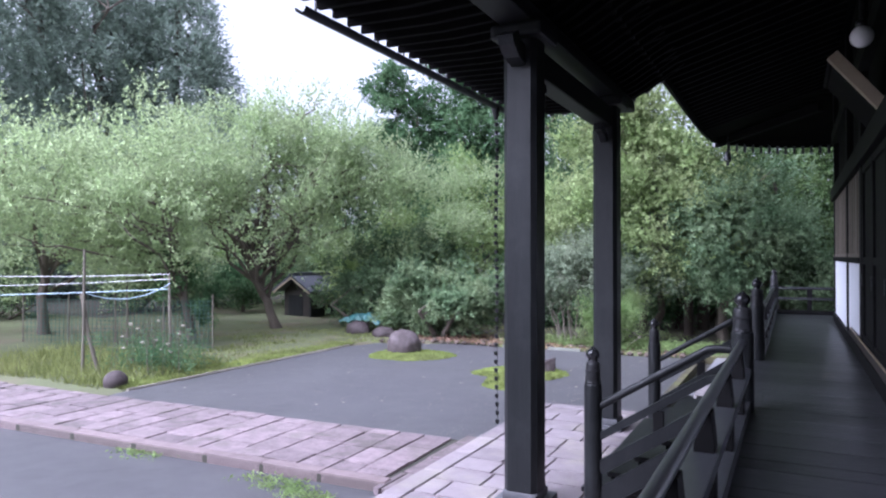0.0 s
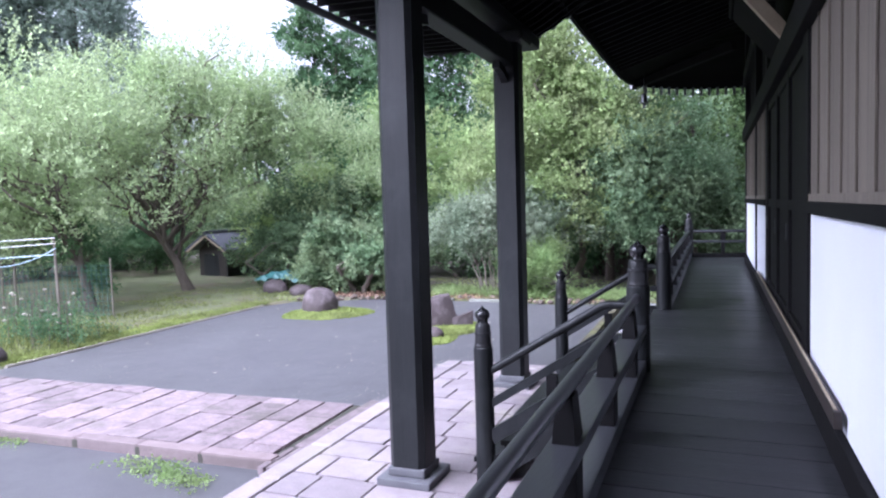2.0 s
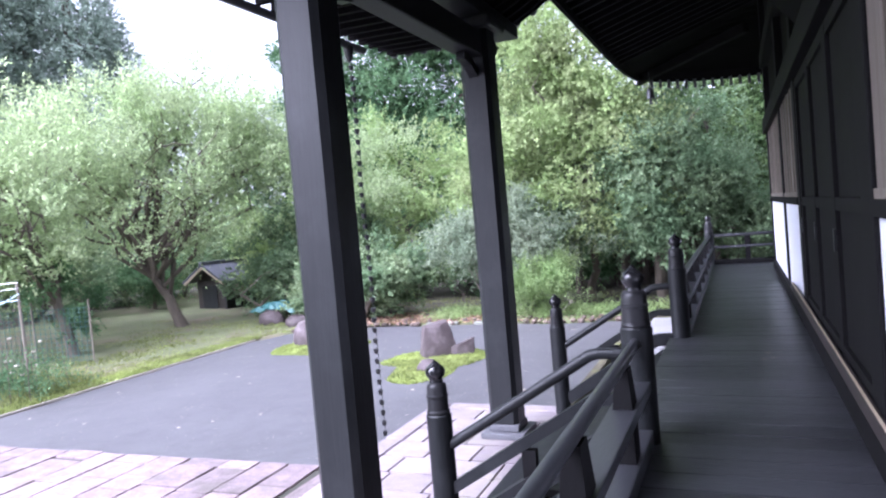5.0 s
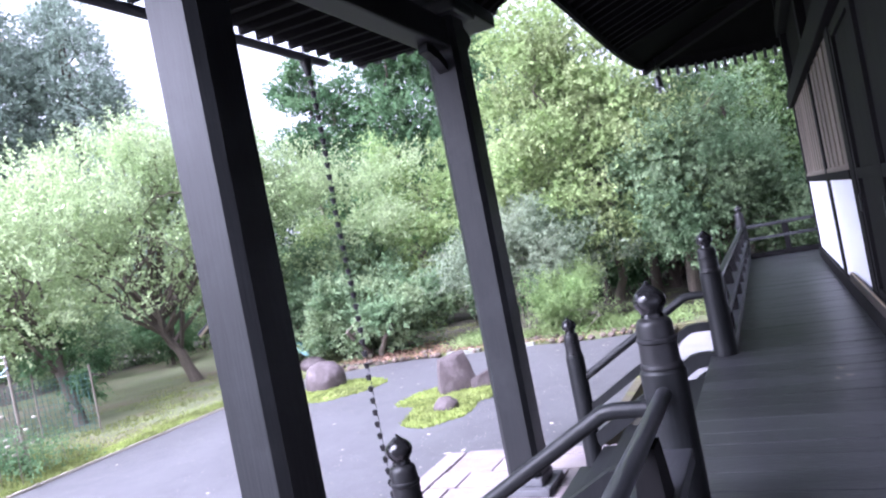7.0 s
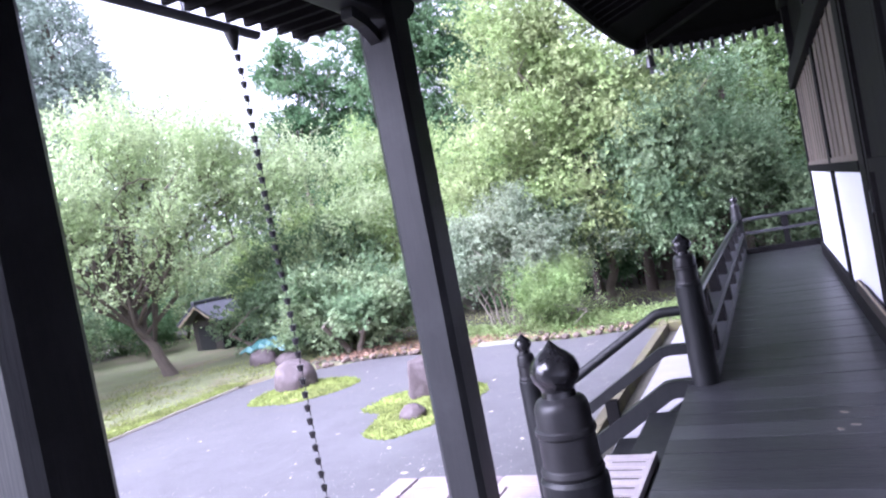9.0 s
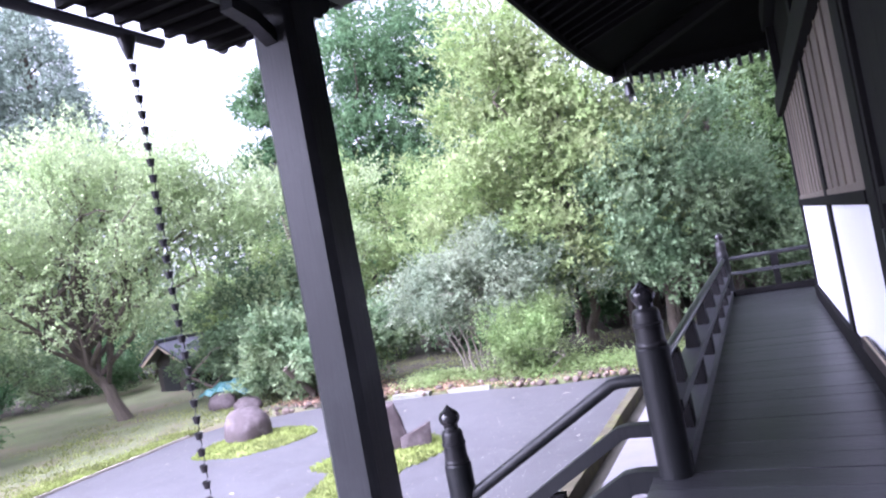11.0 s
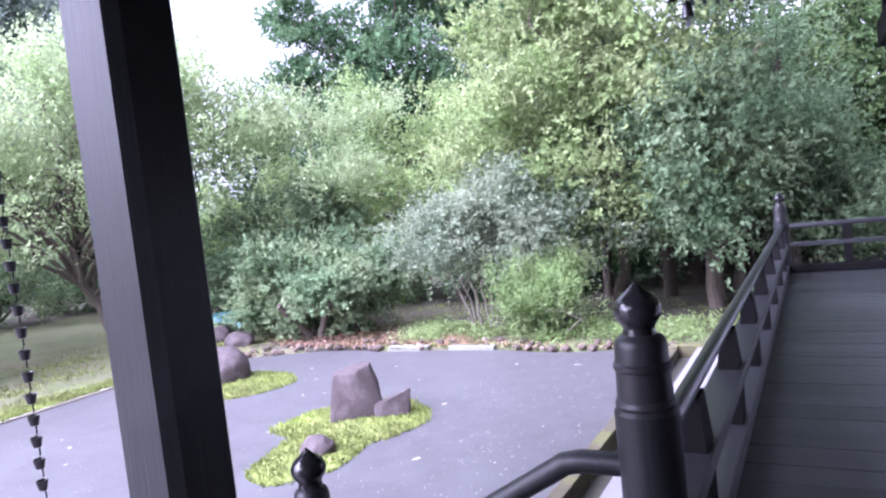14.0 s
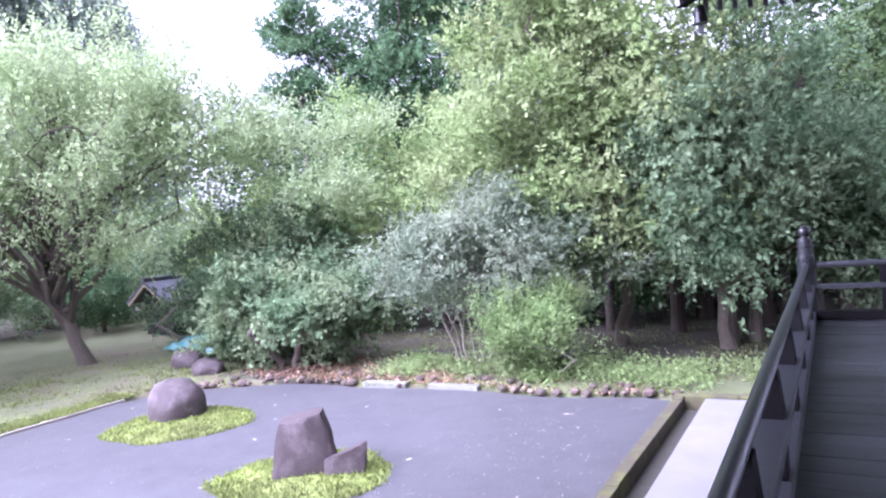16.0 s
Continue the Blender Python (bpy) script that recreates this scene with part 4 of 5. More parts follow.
def twig_ends(blobs, count, rng, shell=0.55):
    """Twig ends inside ellipsoids (cx, cy, cz, rx, ry, rz), denser towards their outside, with ragged reach."""
    vol = np.array([b[3] * b[4] * b[5] for b in blobs]) ** 0.8
    pads, out, dirs = [], [], []
    for k in rng.choice(len(blobs), max(8, count // 8), p=vol / vol.sum()):
        cx, cy, cz, rx, ry, rz = blobs[k]
        d = rng.normal(0, 1, 3)
        d /= np.linalg.norm(d)
        r = (shell + (1 - shell) * rng.random()) * (0.85 + 0.8 * noise.noise(Vector(d) * 2.9 + Vector((cx, cy, cz)))) * rng.uniform(0.85, 1.2)
        pads.append((cx + d[0] * rx * r, cy + d[1] * ry * r, cz + d[2] * rz * r, (rx + ry + rz) / 3, d))
    for k in rng.integers(len(pads), size=count):
        x, y, z, r, d = pads[k]
        w = rng.normal(0, 0.16, 3) * r
        out.append((x + w[0], y + w[1], z + w[2] * 0.8))
        dirs.append(d)
    return out, dirs


def cone_ends(height, radius, count, rng):
    """Branch ends of a tall conifer: tiers of drooping boughs that narrow to a rounded tip."""
    out, dirs = [], []
    while len(out) < count:
        u = rng.random()
        a = rng.uniform(0, 2 * math.pi)
        lobe = 0.86 + 0.34 * noise.noise((math.cos(a) * 1.7, math.sin(a) * 1.7, u * height * 0.45))
        r = radius * (1 - u ** 1.9) ** 0.8 * lobe
        if rng.random() > r / radius + 0.1:
            continue
        r *= 0.62 + 0.38 * math.sqrt(rng.random())
        out.append((r * math.cos(a), r * math.sin(a), 1.0 + u * (height - 1.0)))
        dirs.append((math.cos(a), math.sin(a), 0.1))
    return out, dirs


def leaf_sprays(name, ends, dirs, per, spread, size, mat, parent, seed, up=0.45, shoot=0.5, aspect=0.5, sag=0.25, leaves=8):
    """Short leafy shoots that grow outwards from the twig ends, with leaves set alternately along each."""
    rng = np.random.default_rng(seed)
    k = max(1, per // leaves)
    c = np.repeat(np.asarray(ends, float), k, axis=0)
    d = np.repeat(np.asarray(dirs, float), k, axis=0)
    n = len(c)
    c = c + rng.normal(0, 1, (n, 3)) * np.array([spread, spread, spread * 0.75])
    d = d * 0.8 + np.array([0, 0, up]) + rng.normal(0, 0.5, (n, 3))
    d /= np.linalg.norm(d, axis=1)[:, None] + 1e-9
    ln = shoot * rng.uniform(0.5, 1.4, n)
    side = np.cross(d, rng.normal(0, 1, (n, 3)))
    side /= np.linalg.norm(side, axis=1)[:, None] + 1e-9
    c, d, ln, side = (np.repeat(q, leaves, axis=0) for q in (c, d, ln, side))
    u = np.tile((np.arange(leaves) + 0.5) / leaves, n) + rng.normal(0, 0.05, n * leaves)
    sign = np.tile(np.where(np.arange(leaves) % 2, 1.0, -1.0), n)
    m = n * leaves
    p = c + d * (ln * u)[:, None]
    p[:, 2] -= sag * ln * u * u
    a = d * 0.7 + side * (sign * 0.8)[:, None] + rng.normal(0, 0.35, (m, 3))
    a /= np.linalg.norm(a, axis=1)[:, None] + 1e-9
    b = np.cross(rng.normal(0, 0.45, (m, 3)) + np.array([0, 0, 0.5]) + d * 0.35 + np.repeat(np.repeat(np.asarray(dirs, float), k, axis=0), leaves, axis=0) * 0.8, a)
    b /= np.linalg.norm(b, axis=1)[:, None] + 1e-9
    s = (size * rng.uniform(0.7, 1.3, m) * (1.15 - 0.4 * u))[:, None]
    v = np.empty((m, 4, 3))
    v[:, 0] = p
    v[:, 1] = p + a * s * 0.45 + b * s * aspect * 0.5
    v[:, 2] = p + a * s
    v[:, 3] = p + a * s * 0.45 - b * s * aspect * 0.5
    me = bpy.data.meshes.new(name)
    me.vertices.add(4 * m)
    me.vertices.foreach_set("co", v.reshape(-1))
    me.loops.add(4 * m)
    me.loops.foreach_set("vertex_index", np.arange(4 * m, dtype=np.int32))
    me.polygons.add(m)
    me.polygons.foreach_set("loop_start", np.arange(0, 4 * m, 4, dtype=np.int32))
    me.update(calc_edges=True)
    me.materials.append(mat)
    ob = new(name, me)
    ob.parent = parent
    return ob


def bent_limb(bm, a, b, r0, r1, rng, seg=7, wobble=0.12):
    a, b = Vector(a), Vector(b)
    ln = (b - a).length
    pts, rad = [], []
    n = 6
    for i in range(n + 1):
        t = i / n
        w = math.sin(math.pi * t) * wobble * ln
        pts.append(a.lerp(b, t) + Vector((rng.normal() * w * 0.5, rng.normal() * w * 0.5, w * 0.8 + rng.normal() * w * 0.2)))
        rad.append(r0 + (r1 - r0) * t)
    tube(bm, pts, rad, seg)
    return pts


def tree(name, base, fork, blobs, mat, seed, twigs=420, per=60, spread=0.28, leaf=0.11, trunk_r=0.16, limbs=14, bark=None, label="", category="tree",
         group="", stems=1, shell=0.55, aspect=0.5, up=0.45, shoot=0.0, sag=0.25, cone=None, ivy=None):
    """A tree: tapered trunk, bent limbs that reach into the crown, and a crown of single leaves with gaps."""
    bark = bark or BARK
    rng = np.random.default_rng(seed)
    t = empty(name, base)
    b0 = Vector(base)
    rel = [(c[0] - b0.x, c[1] - b0.y, c[2] - b0.z, c[3], c[4], c[5]) for c in blobs]
    ends, dirs = cone_ends(*cone, twigs, rng) if cone else twig_ends(rel, twigs, rng, shell)
    bm = bmesh.new()
    f = Vector(fork) - b0
    for s in range(stems):
        off = Vector((rng.normal() * 0.25, rng.normal() * 0.25, 0)) if stems > 1 else Vector((0, 0, 0))
        top = f + off * 3 + (Vector((rng.normal() * 0.3, rng.normal() * 0.3, 0)) if stems > 1 else Vector((0, 0, 0)))
        pts = []
        for i in range(7):
            u = i / 6
            wv = 0.06 * f.length * math.sin(u * 3)
            pts.append(off.lerp(top, u) + Vector((rng.normal() * wv * 0.4, rng.normal() * wv * 0.4, 0)))
        pts[0].z -= 0.25
        tube(bm, pts, [trunk_r * (1.35 if i == 0 else 1.0 - 0.07 * i) for i in range(7)], 10)
        for k in range(max(2, limbs // stems)):
            e = ends[int(rng.integers(len(ends)))]
            start = pts[int(rng.integers(3, 7))]
            lp = bent_limb(bm, start, e, trunk_r * 0.4, trunk_r * 0.06, rng)
            for j in range(3):
                q = lp[int(rng.integers(2, 6))]
                e2 = min((ends[int(rng.integers(len(ends)))] for _ in range(12)), key=lambda w: (Vector(w) - q).length)
                bent_limb(bm, q, e2, trunk_r * 0.16, trunk_r * 0.04, rng, 5)
    part("trunk", bm, bark, t, smooth=True)
    leaf_sprays("crown", ends, dirs, per, spread * 0.8, leaf, mat, t, seed + 1, up, shoot or spread * 1.5, aspect, sag)
    if ivy:
        ie, idr = twig_ends([(c[0] - b0.x, c[1] - b0.y, c[2] - b0.z, c[3], c[4], c[5]) for c in ivy], 130, rng, 0.4)
        part_ob = leaf_sprays("ivy", ie, idr, 48, 0.14, 0.11, LEAF_DARK, t, seed + 2, 0.0, 0.25)
        tagged(part_ob, "dark ivy clothing the trunk")
    tagged(t, label, category, group)
    return t


GZ = ZG + 0.05
PLUM = "light green garden tree with an airy crown"
tree("plum_tree", (-18.4, 21.0, GZ), (-19.2, 20.3, 0.7), [(-19.8, 19.2, 3.6, 2.8, 2.6, 2.2), (-16.6, 22.4, 4.5, 2.7, 2.4, 2.6), (-18.4, 20.6, 5.2, 2.6, 2.6, 2.2), (-14.7, 23.8, 3.8, 2.4, 2.0, 2.1), (-21.2, 17.8, 2.4, 2.0, 2.0, 1.6), (-18.0, 21.0, 6.4, 2.2, 2.0, 1.5), (-14.6, 24.0, 5.0, 1.9, 1.7, 1.1), (-20.6, 18.6, 5.6, 2.0, 1.8, 1.6), (-17.4, 20.4, 1.9, 2.4, 1.6, 1.1), (-14.0, 24.6, 1.2, 1.8, 1.4, 1.4), (-15.4, 21.6, 5.6, 1.7, 1.5, 1.1), (-22.6, 19.0, 4.4, 1.9, 1.7, 1.7), (-12.8, 24.6, 2.8, 1.7, 1.5, 1.5), (-16.6, 20.2, 3.2, 1.6, 1.4, 1.3), (-21.6, 20.6, 6.6, 1.5, 1.4, 1.4), (-12.4, 25.4, 4.6, 1.4, 1.3, 1.0)],
     LEAF_PLUM, 11, 1550, 48, 0.40, 0.13, 0.21, 30, up=1.1, shoot=0.85, shell=0.35, label="gnarled plum tree with an open light green crown")
tree("garden_tree", (-17.6, 15.9, GZ), (-17.9, 15.6, 1.6), [(-18.4, 14.6, 3.2, 2.3, 2.2, 2.4), (-19.4, 16.8, 4.0, 2.4, 2.2, 2.6), (-20.5, 12.6, 3.2, 2.4, 2.2, 2.6), (-19.8, 15.0, 1.6, 2.2, 1.8, 1.2)],
     LEAF_PLUM, 12, 640, 48, 0.36, 0.14, 0.16, 14, up=0.9, shoot=0.75, label="light green garden tree with ivy round its trunk", ivy=[(-17.9, 16.1, -0.3, 0.6, 0.6, 1.3), (-18.0, 15.9, 0.9, 0.8, 0.8, 0.8)])
tree("garden_tree", (-24.0, 15.0, GZ), (-24, 15, 1.5), [(-24, 12, 3.2, 3.0, 2.8, 3.4), (-25, 16.5, 3.6, 3.0, 2.8, 3.2), (-24.5, 20.5, 3.0, 3.0, 2.8, 3.0)], LEAF_PLUM, 13, 540, 48, 0.45, 0.17, 0.2, 10, up=0.9, shoot=0.85, label="light green garden tree at the lawn's back")
CEDAR = "tall cedar with a rounded dense crown in haze-paled green"
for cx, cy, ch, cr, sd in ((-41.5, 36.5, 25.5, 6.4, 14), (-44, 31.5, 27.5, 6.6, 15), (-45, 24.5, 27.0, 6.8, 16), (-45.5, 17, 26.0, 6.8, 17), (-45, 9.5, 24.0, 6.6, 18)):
    tree("cedar_tree", (cx, cy, GZ), (cx, cy, ch - 4), [], LEAF_HAZED_CONIFER, sd, 1250, 56, 0.5, 0.34, 0.4, 6, label=CEDAR, group="cedars", aspect=0.38, up=-0.25, shoot=1.3, sag=0.6, cone=(ch, cr))
tree("broadleaf_tree", (-18.0, 38.5, GZ), (-18.0, 38.5, 5), [(-18.4, 38.5, 9.5, 4.2, 3.6, 4.6), (-20.6, 37.4, 6.5, 2.6, 2.4, 4.0), (-14.3, 40.5, 8.5, 4.0, 3.2, 4.6), (-17.3, 38.5, 14.0, 3.0, 3.0, 3.6), (-19.3, 37.5, 4, 3.4, 2.6, 3.4), (-11.5, 40.5, 5.5, 3.2, 2.6, 4.2), (-14.5, 40, 13.0, 3.2, 3.0, 3.0), (-13.0, 42.5, 11.5, 2.6, 2.6, 3.6), (-17.8, 41.5, 16.2, 3.0, 2.6, 2.6)], LEAF_DARK, 17, 1900, 56, 0.55, 0.22, 0.35, 10, label="tall dark green tree behind the garden")
tree("pine_tree", (-21.6, 34.9, GZ), (-21.4, 34.9, 8.5), [(-21.3, 34.9, 12.4, 1.1, 1.1, 0.7), (-22.3, 34.3, 11.6, 1.2, 1.0, 0.35), (-21.3, 34.9, 11.2, 1.3, 1.2, 1.0), (-22.4, 34.3, 10.3, 1.3, 1.1, 0.45), (-20.5, 35.4, 10.2, 1.8, 1.4, 1.1), (-21.8, 34.8, 8.8, 1.8, 1.4, 0.9), (-21.0, 34.9, 7.2, 2.2, 1.5, 1.2)], LEAF_DARK, 18, 460, 50, 0.32, 0.17, 0.14, 10, label="sparse dark pine rising above the trees")
tree("maple_tree", (-13.6, 28, GZ), (-13.6, 28, 0.6), [(-14.8, 27.6, 2.4, 2.2, 1.8, 2.4), (-12.4, 28.4, 3.9, 2.0, 1.8, 2.2), (-10.6, 27.6, 2.6, 2.0, 1.6, 2.4), (-16.8, 27.0, 1.6, 2.0, 1.6, 2.4), (-13.0, 26.4, 0.6, 3.4, 1.2, 1.8), (-9.4, 26.6, 0.9, 1.8, 1.2, 1.8)], LEAF_MID, 19, 1100, 54, 0.34, 0.13, 0.14, 12, label="fresh green maple behind the shrubs")
tree("persimmon_tree", (-4.4, 24.4, GZ), (-4.2, 24.2, 1.4), [(-5.6, 22.8, 3.2, 1.9, 1.5, 2.2), (-3.2, 23.6, 4.4, 2.2, 1.7, 2.6), (-5.0, 23.2, 6.0, 1.9, 1.5, 1.9), (-7.0, 23.6, 3.2, 1.5, 1.3, 2.2), (-4.2, 23.0, 1.7, 2.2, 1.4, 1.2), (-2.6, 24, 7.0, 1.8, 1.5, 1.6), (-6.6, 23.8, 5.2, 1.3, 1.2, 1.3), (-3.6, 24.0, 8.2, 2.2, 1.6, 1.5), (-5.6, 24.2, 7.2, 1.3, 1.2, 1.2)], LEAF_OLIVE, 20, 1450, 52, 0.33, 0.13, 0.15, 16, label="olive-green tree with browning leaves over the lawn")
tree("evergreen_tree", (-1.9, 24.6, GZ), (-1.9, 24.5, 1.2), [(-2.0, 23.2, 2.1, 2.2, 1.5, 2.0), (-1.1, 24.2, 2.8, 1.6, 1.4, 2.3), (-2.8, 23.0, 0.8, 1.9, 1.3, 0.9), (0.6, 24.4, 0.5, 1.5, 1.3, 0.9), (-0.2, 23.6, 0.9, 2.0, 1.3, 0.9)], LEAF_EVERGREEN, 21, 1200, 54, 0.29, 0.125, 0.14, 16, label="dense evergreen tree with glossy grey-green leaves", stems=3)
tree("broadleaf_tree", (1.8, 30, GZ), (1.8, 30, 3), [(1.0, 29.6, 3.6, 3.4, 2.2, 4.4), (4, 30.6, 4.5, 3.4, 2.4, 4.6), (-1.4, 30.5, 5.5, 2.6, 2.2, 3.8), (2.0, 30, 8.5, 3.8, 2.8, 3.2), (2.6, 29, 0.8, 3.4, 1.6, 1.8)], LEAF_SHADE, 22, 1400, 54, 0.42, 0.17, 0.3, 10, label="tall dark green tree behind the veranda end")
tree("silver_shrub", (-6.6, 21.9, GZ), (-6.5, 21.9, 0.0), [(-6.9, 21.7, 0.85, 1.45, 1.1, 1.1), (-5.6, 22.1, 0.75, 1.4, 1.1, 1.05), (-7.8, 21.8, 0.45, 0.9, 0.8, 0.8), (-6.2, 21.8, 1.45, 1.2, 1.0, 0.8), (-4.9, 22.2, 0.4, 0.9, 0.8, 0.7)], LEAF_GREY, 23, 760, 52, 0.24, 0.085, 0.035, 22, PALEBARK, "grey-green shrub on many thin pale stems", "shrub", stems=11)
tree("light_shrub", (-5.2, 21.3, GZ), (-5.2, 21.3, -1.0), [(-5.3, 21.2, -0.8, 1.0, 0.7, 0.6), (-4.8, 21.2, -0.35, 0.55, 0.5, 0.55), (-5.6, 21.3, -0.4, 0.4, 0.4, 0.5)], LEAF_LIGHT, 24, 420, 44, 0.17, 0.10, 0.02, 16, PALEBARK, "low light green shrub beside the asphalt", "shrub", stems=6, shell=0.2, aspect=0.26, up=1.0, shoot=0.6)
tree("evergreen_bush", (-11.6, 21.8, GZ), (-11.6, 21.8, -0.5), [(-12.45, 21.6, -0.5, 1.1, 0.9, 0.95), (-10.8, 21.8, -0.1, 1.5, 1.1, 0.95), (-11.8, 21.4, 0.15, 1.3, 1.0, 0.85), (-10.0, 22.0, -0.3, 0.9, 0.8, 0.6)], LEAF_BUSH, 25, 760, 54, 0.22, 0.14, 0.1, 12, BARK, "dome of broad glossy evergreen leaves on short trunks", "bush", stems=5, shell=0.7)
tree("evergreen_bush", (-15.4, 23.2, GZ), (-15.4, 23.2, -0.5), [(-15.6, 23.0, -0.2, 1.8, 1.1, 1.3), (-13.6, 23.4, 0.1, 1.5, 1.1, 1.3), (-15.8, 24.2, 1.3, 1.7, 1.2, 1.2), (-13.4, 24.4, 1.5, 1.6, 1.2, 1.2)], LEAF_EVERGREEN, 26, 860, 54, 0.24, 0.12, 0.07, 10, BARK, "dense dark green bush beside the hut", "bush", stems=4, shell=0.7)
tree("round_topiary", (-24.6, 25.6, GZ), (-24.6, 25.6, -0.2), [(-24.6, 25.6, 0.1, 1.35, 1.3, 1.0)], LEAF_DARK, 27, 220, 60, 0.22, 0.1, 0.09, 10, BARK, "round clipped dark green bush near the hut", "bush", shell=0.8)
# Right of x -14, dark-leaved bushes are added to stand for shadowed hollows.
for bx, by, bz, br, sd in ((-27.5, 30, 0.8, 2.6, 50), (-22.5, 29, 1.0, 2.6, 51), (-18.0, 27.5, 0.8, 2.3, 52), (-29, 22.5, 0.8, 2.6, 53), (-15.5, 26, 0.4, 1.8, 54), (-31, 17, 0.8, 2.6, 55), (-9.0, 27.0, -0.2, 1.5, 56), (-6.4, 27.6, -0.3, 1.3, 57), (-29, 11, 0.8, 2.6, 58), (-0.2, 33, 0.4, 2.0, 59), (-5.5, 35, 0.4, 2.2, 60), (-11, 34, 0.6, 2.4, 61), (4.5, 27, 0.0, 1.8, 62), (-2.2, 34.5, 0.2, 2.0, 63), (-29, 26.5, 0.6, 2.3, 65), (-8.4, 30.5, 0.1, 1.8, 67), (-3.6, 31.0, -0.2, 1.5, 69)):
    tree("understory_bush", (bx, by, GZ), (bx, by, -0.6), [(bx - 1.2, by - 0.4, bz, br, br * 0.7, br * 0.95), (bx + 1.4, by + 0.3, bz + 0.4, br, br * 0.7, br)], (LEAF_BUSH if sd % 2 else LEAF_MID) if bx < -14 else (LEAF_DARK if sd % 2 else LEAF_FAR), sd, 330, 50, 0.34, 0.16, 0.08, 6, BARK,
         "green bush filling the dark hollows behind the garden trees", "bush", "shade bushes", stems=3, shell=0.6)
tree("wood_tree", (-8.6, 35, GZ), (-8.6, 35, 3), [(-8.6, 35, 4, 3.4, 2.6, 3.4), (-10.6, 36, 3, 3, 2.4, 3), (-5.6, 35, 3.2, 3, 2.4, 3.2), (-8, 35, 7, 2.8, 2.4, 2.4), (-3.5, 36, 6, 3, 2.4, 3.4)], LEAF_FAR, 28, 900, 56, 0.42, 0.18, 0.22, 10, label="mixed green trees at the wood's edge")


def wood_trunks():
    rng = random.Random(31)
    for x, y, r in ((-4.0, 27.6, 0.17), (-3.2, 27.8, 0.2), (-2.7, 29.5, 0.16), (-5.2, 26.4, 0.13), (-1.4, 28.4, 0.15), (-6.2, 29.5, 0.14), (-4.6, 30.5, 0.15), (-2.1, 31.5, 0.18), (-7.6, 30.8, 0.15), (-3.5, 26.0, 0.15), (-2.5, 26.4, 0.13), (-0.7, 26.6, 0.17), (-1.7, 27.2, 0.12), (-0.1, 28.6, 0.14)):
        t = empty("cedar_tree", (x, y, GZ))
        bm = bmesh.new()
        tube(bm, [(0, 0, -0.2), (0.01, 0, 1), (0.02, 0.02, 3), (rng.uniform(-0.1, 0.1), 0, 6)], [r * 1.25, r, r * 0.9, r * 0.7], 12)
        part("trunk", bm, DARKBARK, t, smooth=True)
        e = [(rng.uniform(-1.2, 1.2), rng.uniform(-1, 1), rng.uniform(2.4, 6.2)) for _ in range(90)]
        leaf_cloud("crown", e, 40, 0.35, 0.14, LEAF_SHADE, t, 40 + int(x * 7) % 30)
        tagged(t, "straight dark cedar trunk in the shaded wood", "tree", "wood trunks")


wood_trunks()


def backdrop_wood():
    rng = np.random.default_rng(71)
    cs = []
    for _ in range(5200):
        a = rng.uniform(-38, 22)
        cs.append((a, 46 + rng.normal() * 2.5, rng.uniform(-1.0, 9.0) + 1.5 * math.sin(a * 0.5)))
    ob = leaf_cloud("backdrop", cs, 14, 0.7, 0.42, LEAF_FAR, None, 72)
    tagged(ob, "dense green wood closing the view behind the garden", "wood", kind="stuff")
    cs = []
    for _ in range(3600):
        b = rng.uniform(-8, 44)
        cs.append((-50 + rng.normal() * 2.5, b, rng.uniform(-1.0, 8.0) + 1.5 * math.sin(b * 0.5)))
    ob = leaf_cloud("backdrop", cs, 14, 0.7, 0.42, LEAF_FAR, None, 73)
    tagged(ob, "dense green wood closing the view behind the lawn", "wood", kind="stuff")


backdrop_wood()


# ---- moss, grass, edging ----
def blades(name, pts, height, mat, seed, width=0.012):
    rng = np.random.default_rng(seed)
    p = np.asarray(pts, float)
    n = len(p)
    a = rng.uniform(0, 2 * math.pi, n)
    h = height * rng.uniform(0.5, 1.5, n)
    d = np.stack([np.cos(a), np.sin(a), np.zeros(n)], 1)
    lean = rng.normal(0, 0.5, (n, 3)) * h[:, None]
    lean[:, 2] = h
    v = np.empty((n, 3, 3))
    v[:, 0] = p - d * width
    v[:, 1] = p + d * width
    v[:, 2] = p + lean
    me = bpy.data.meshes.new(name)
    me.from_pydata(v.reshape(-1, 3).tolist(), [], np.arange(3 * n).reshape(-1, 3).tolist())
    me.materials.append(mat)
    return new(name, me)


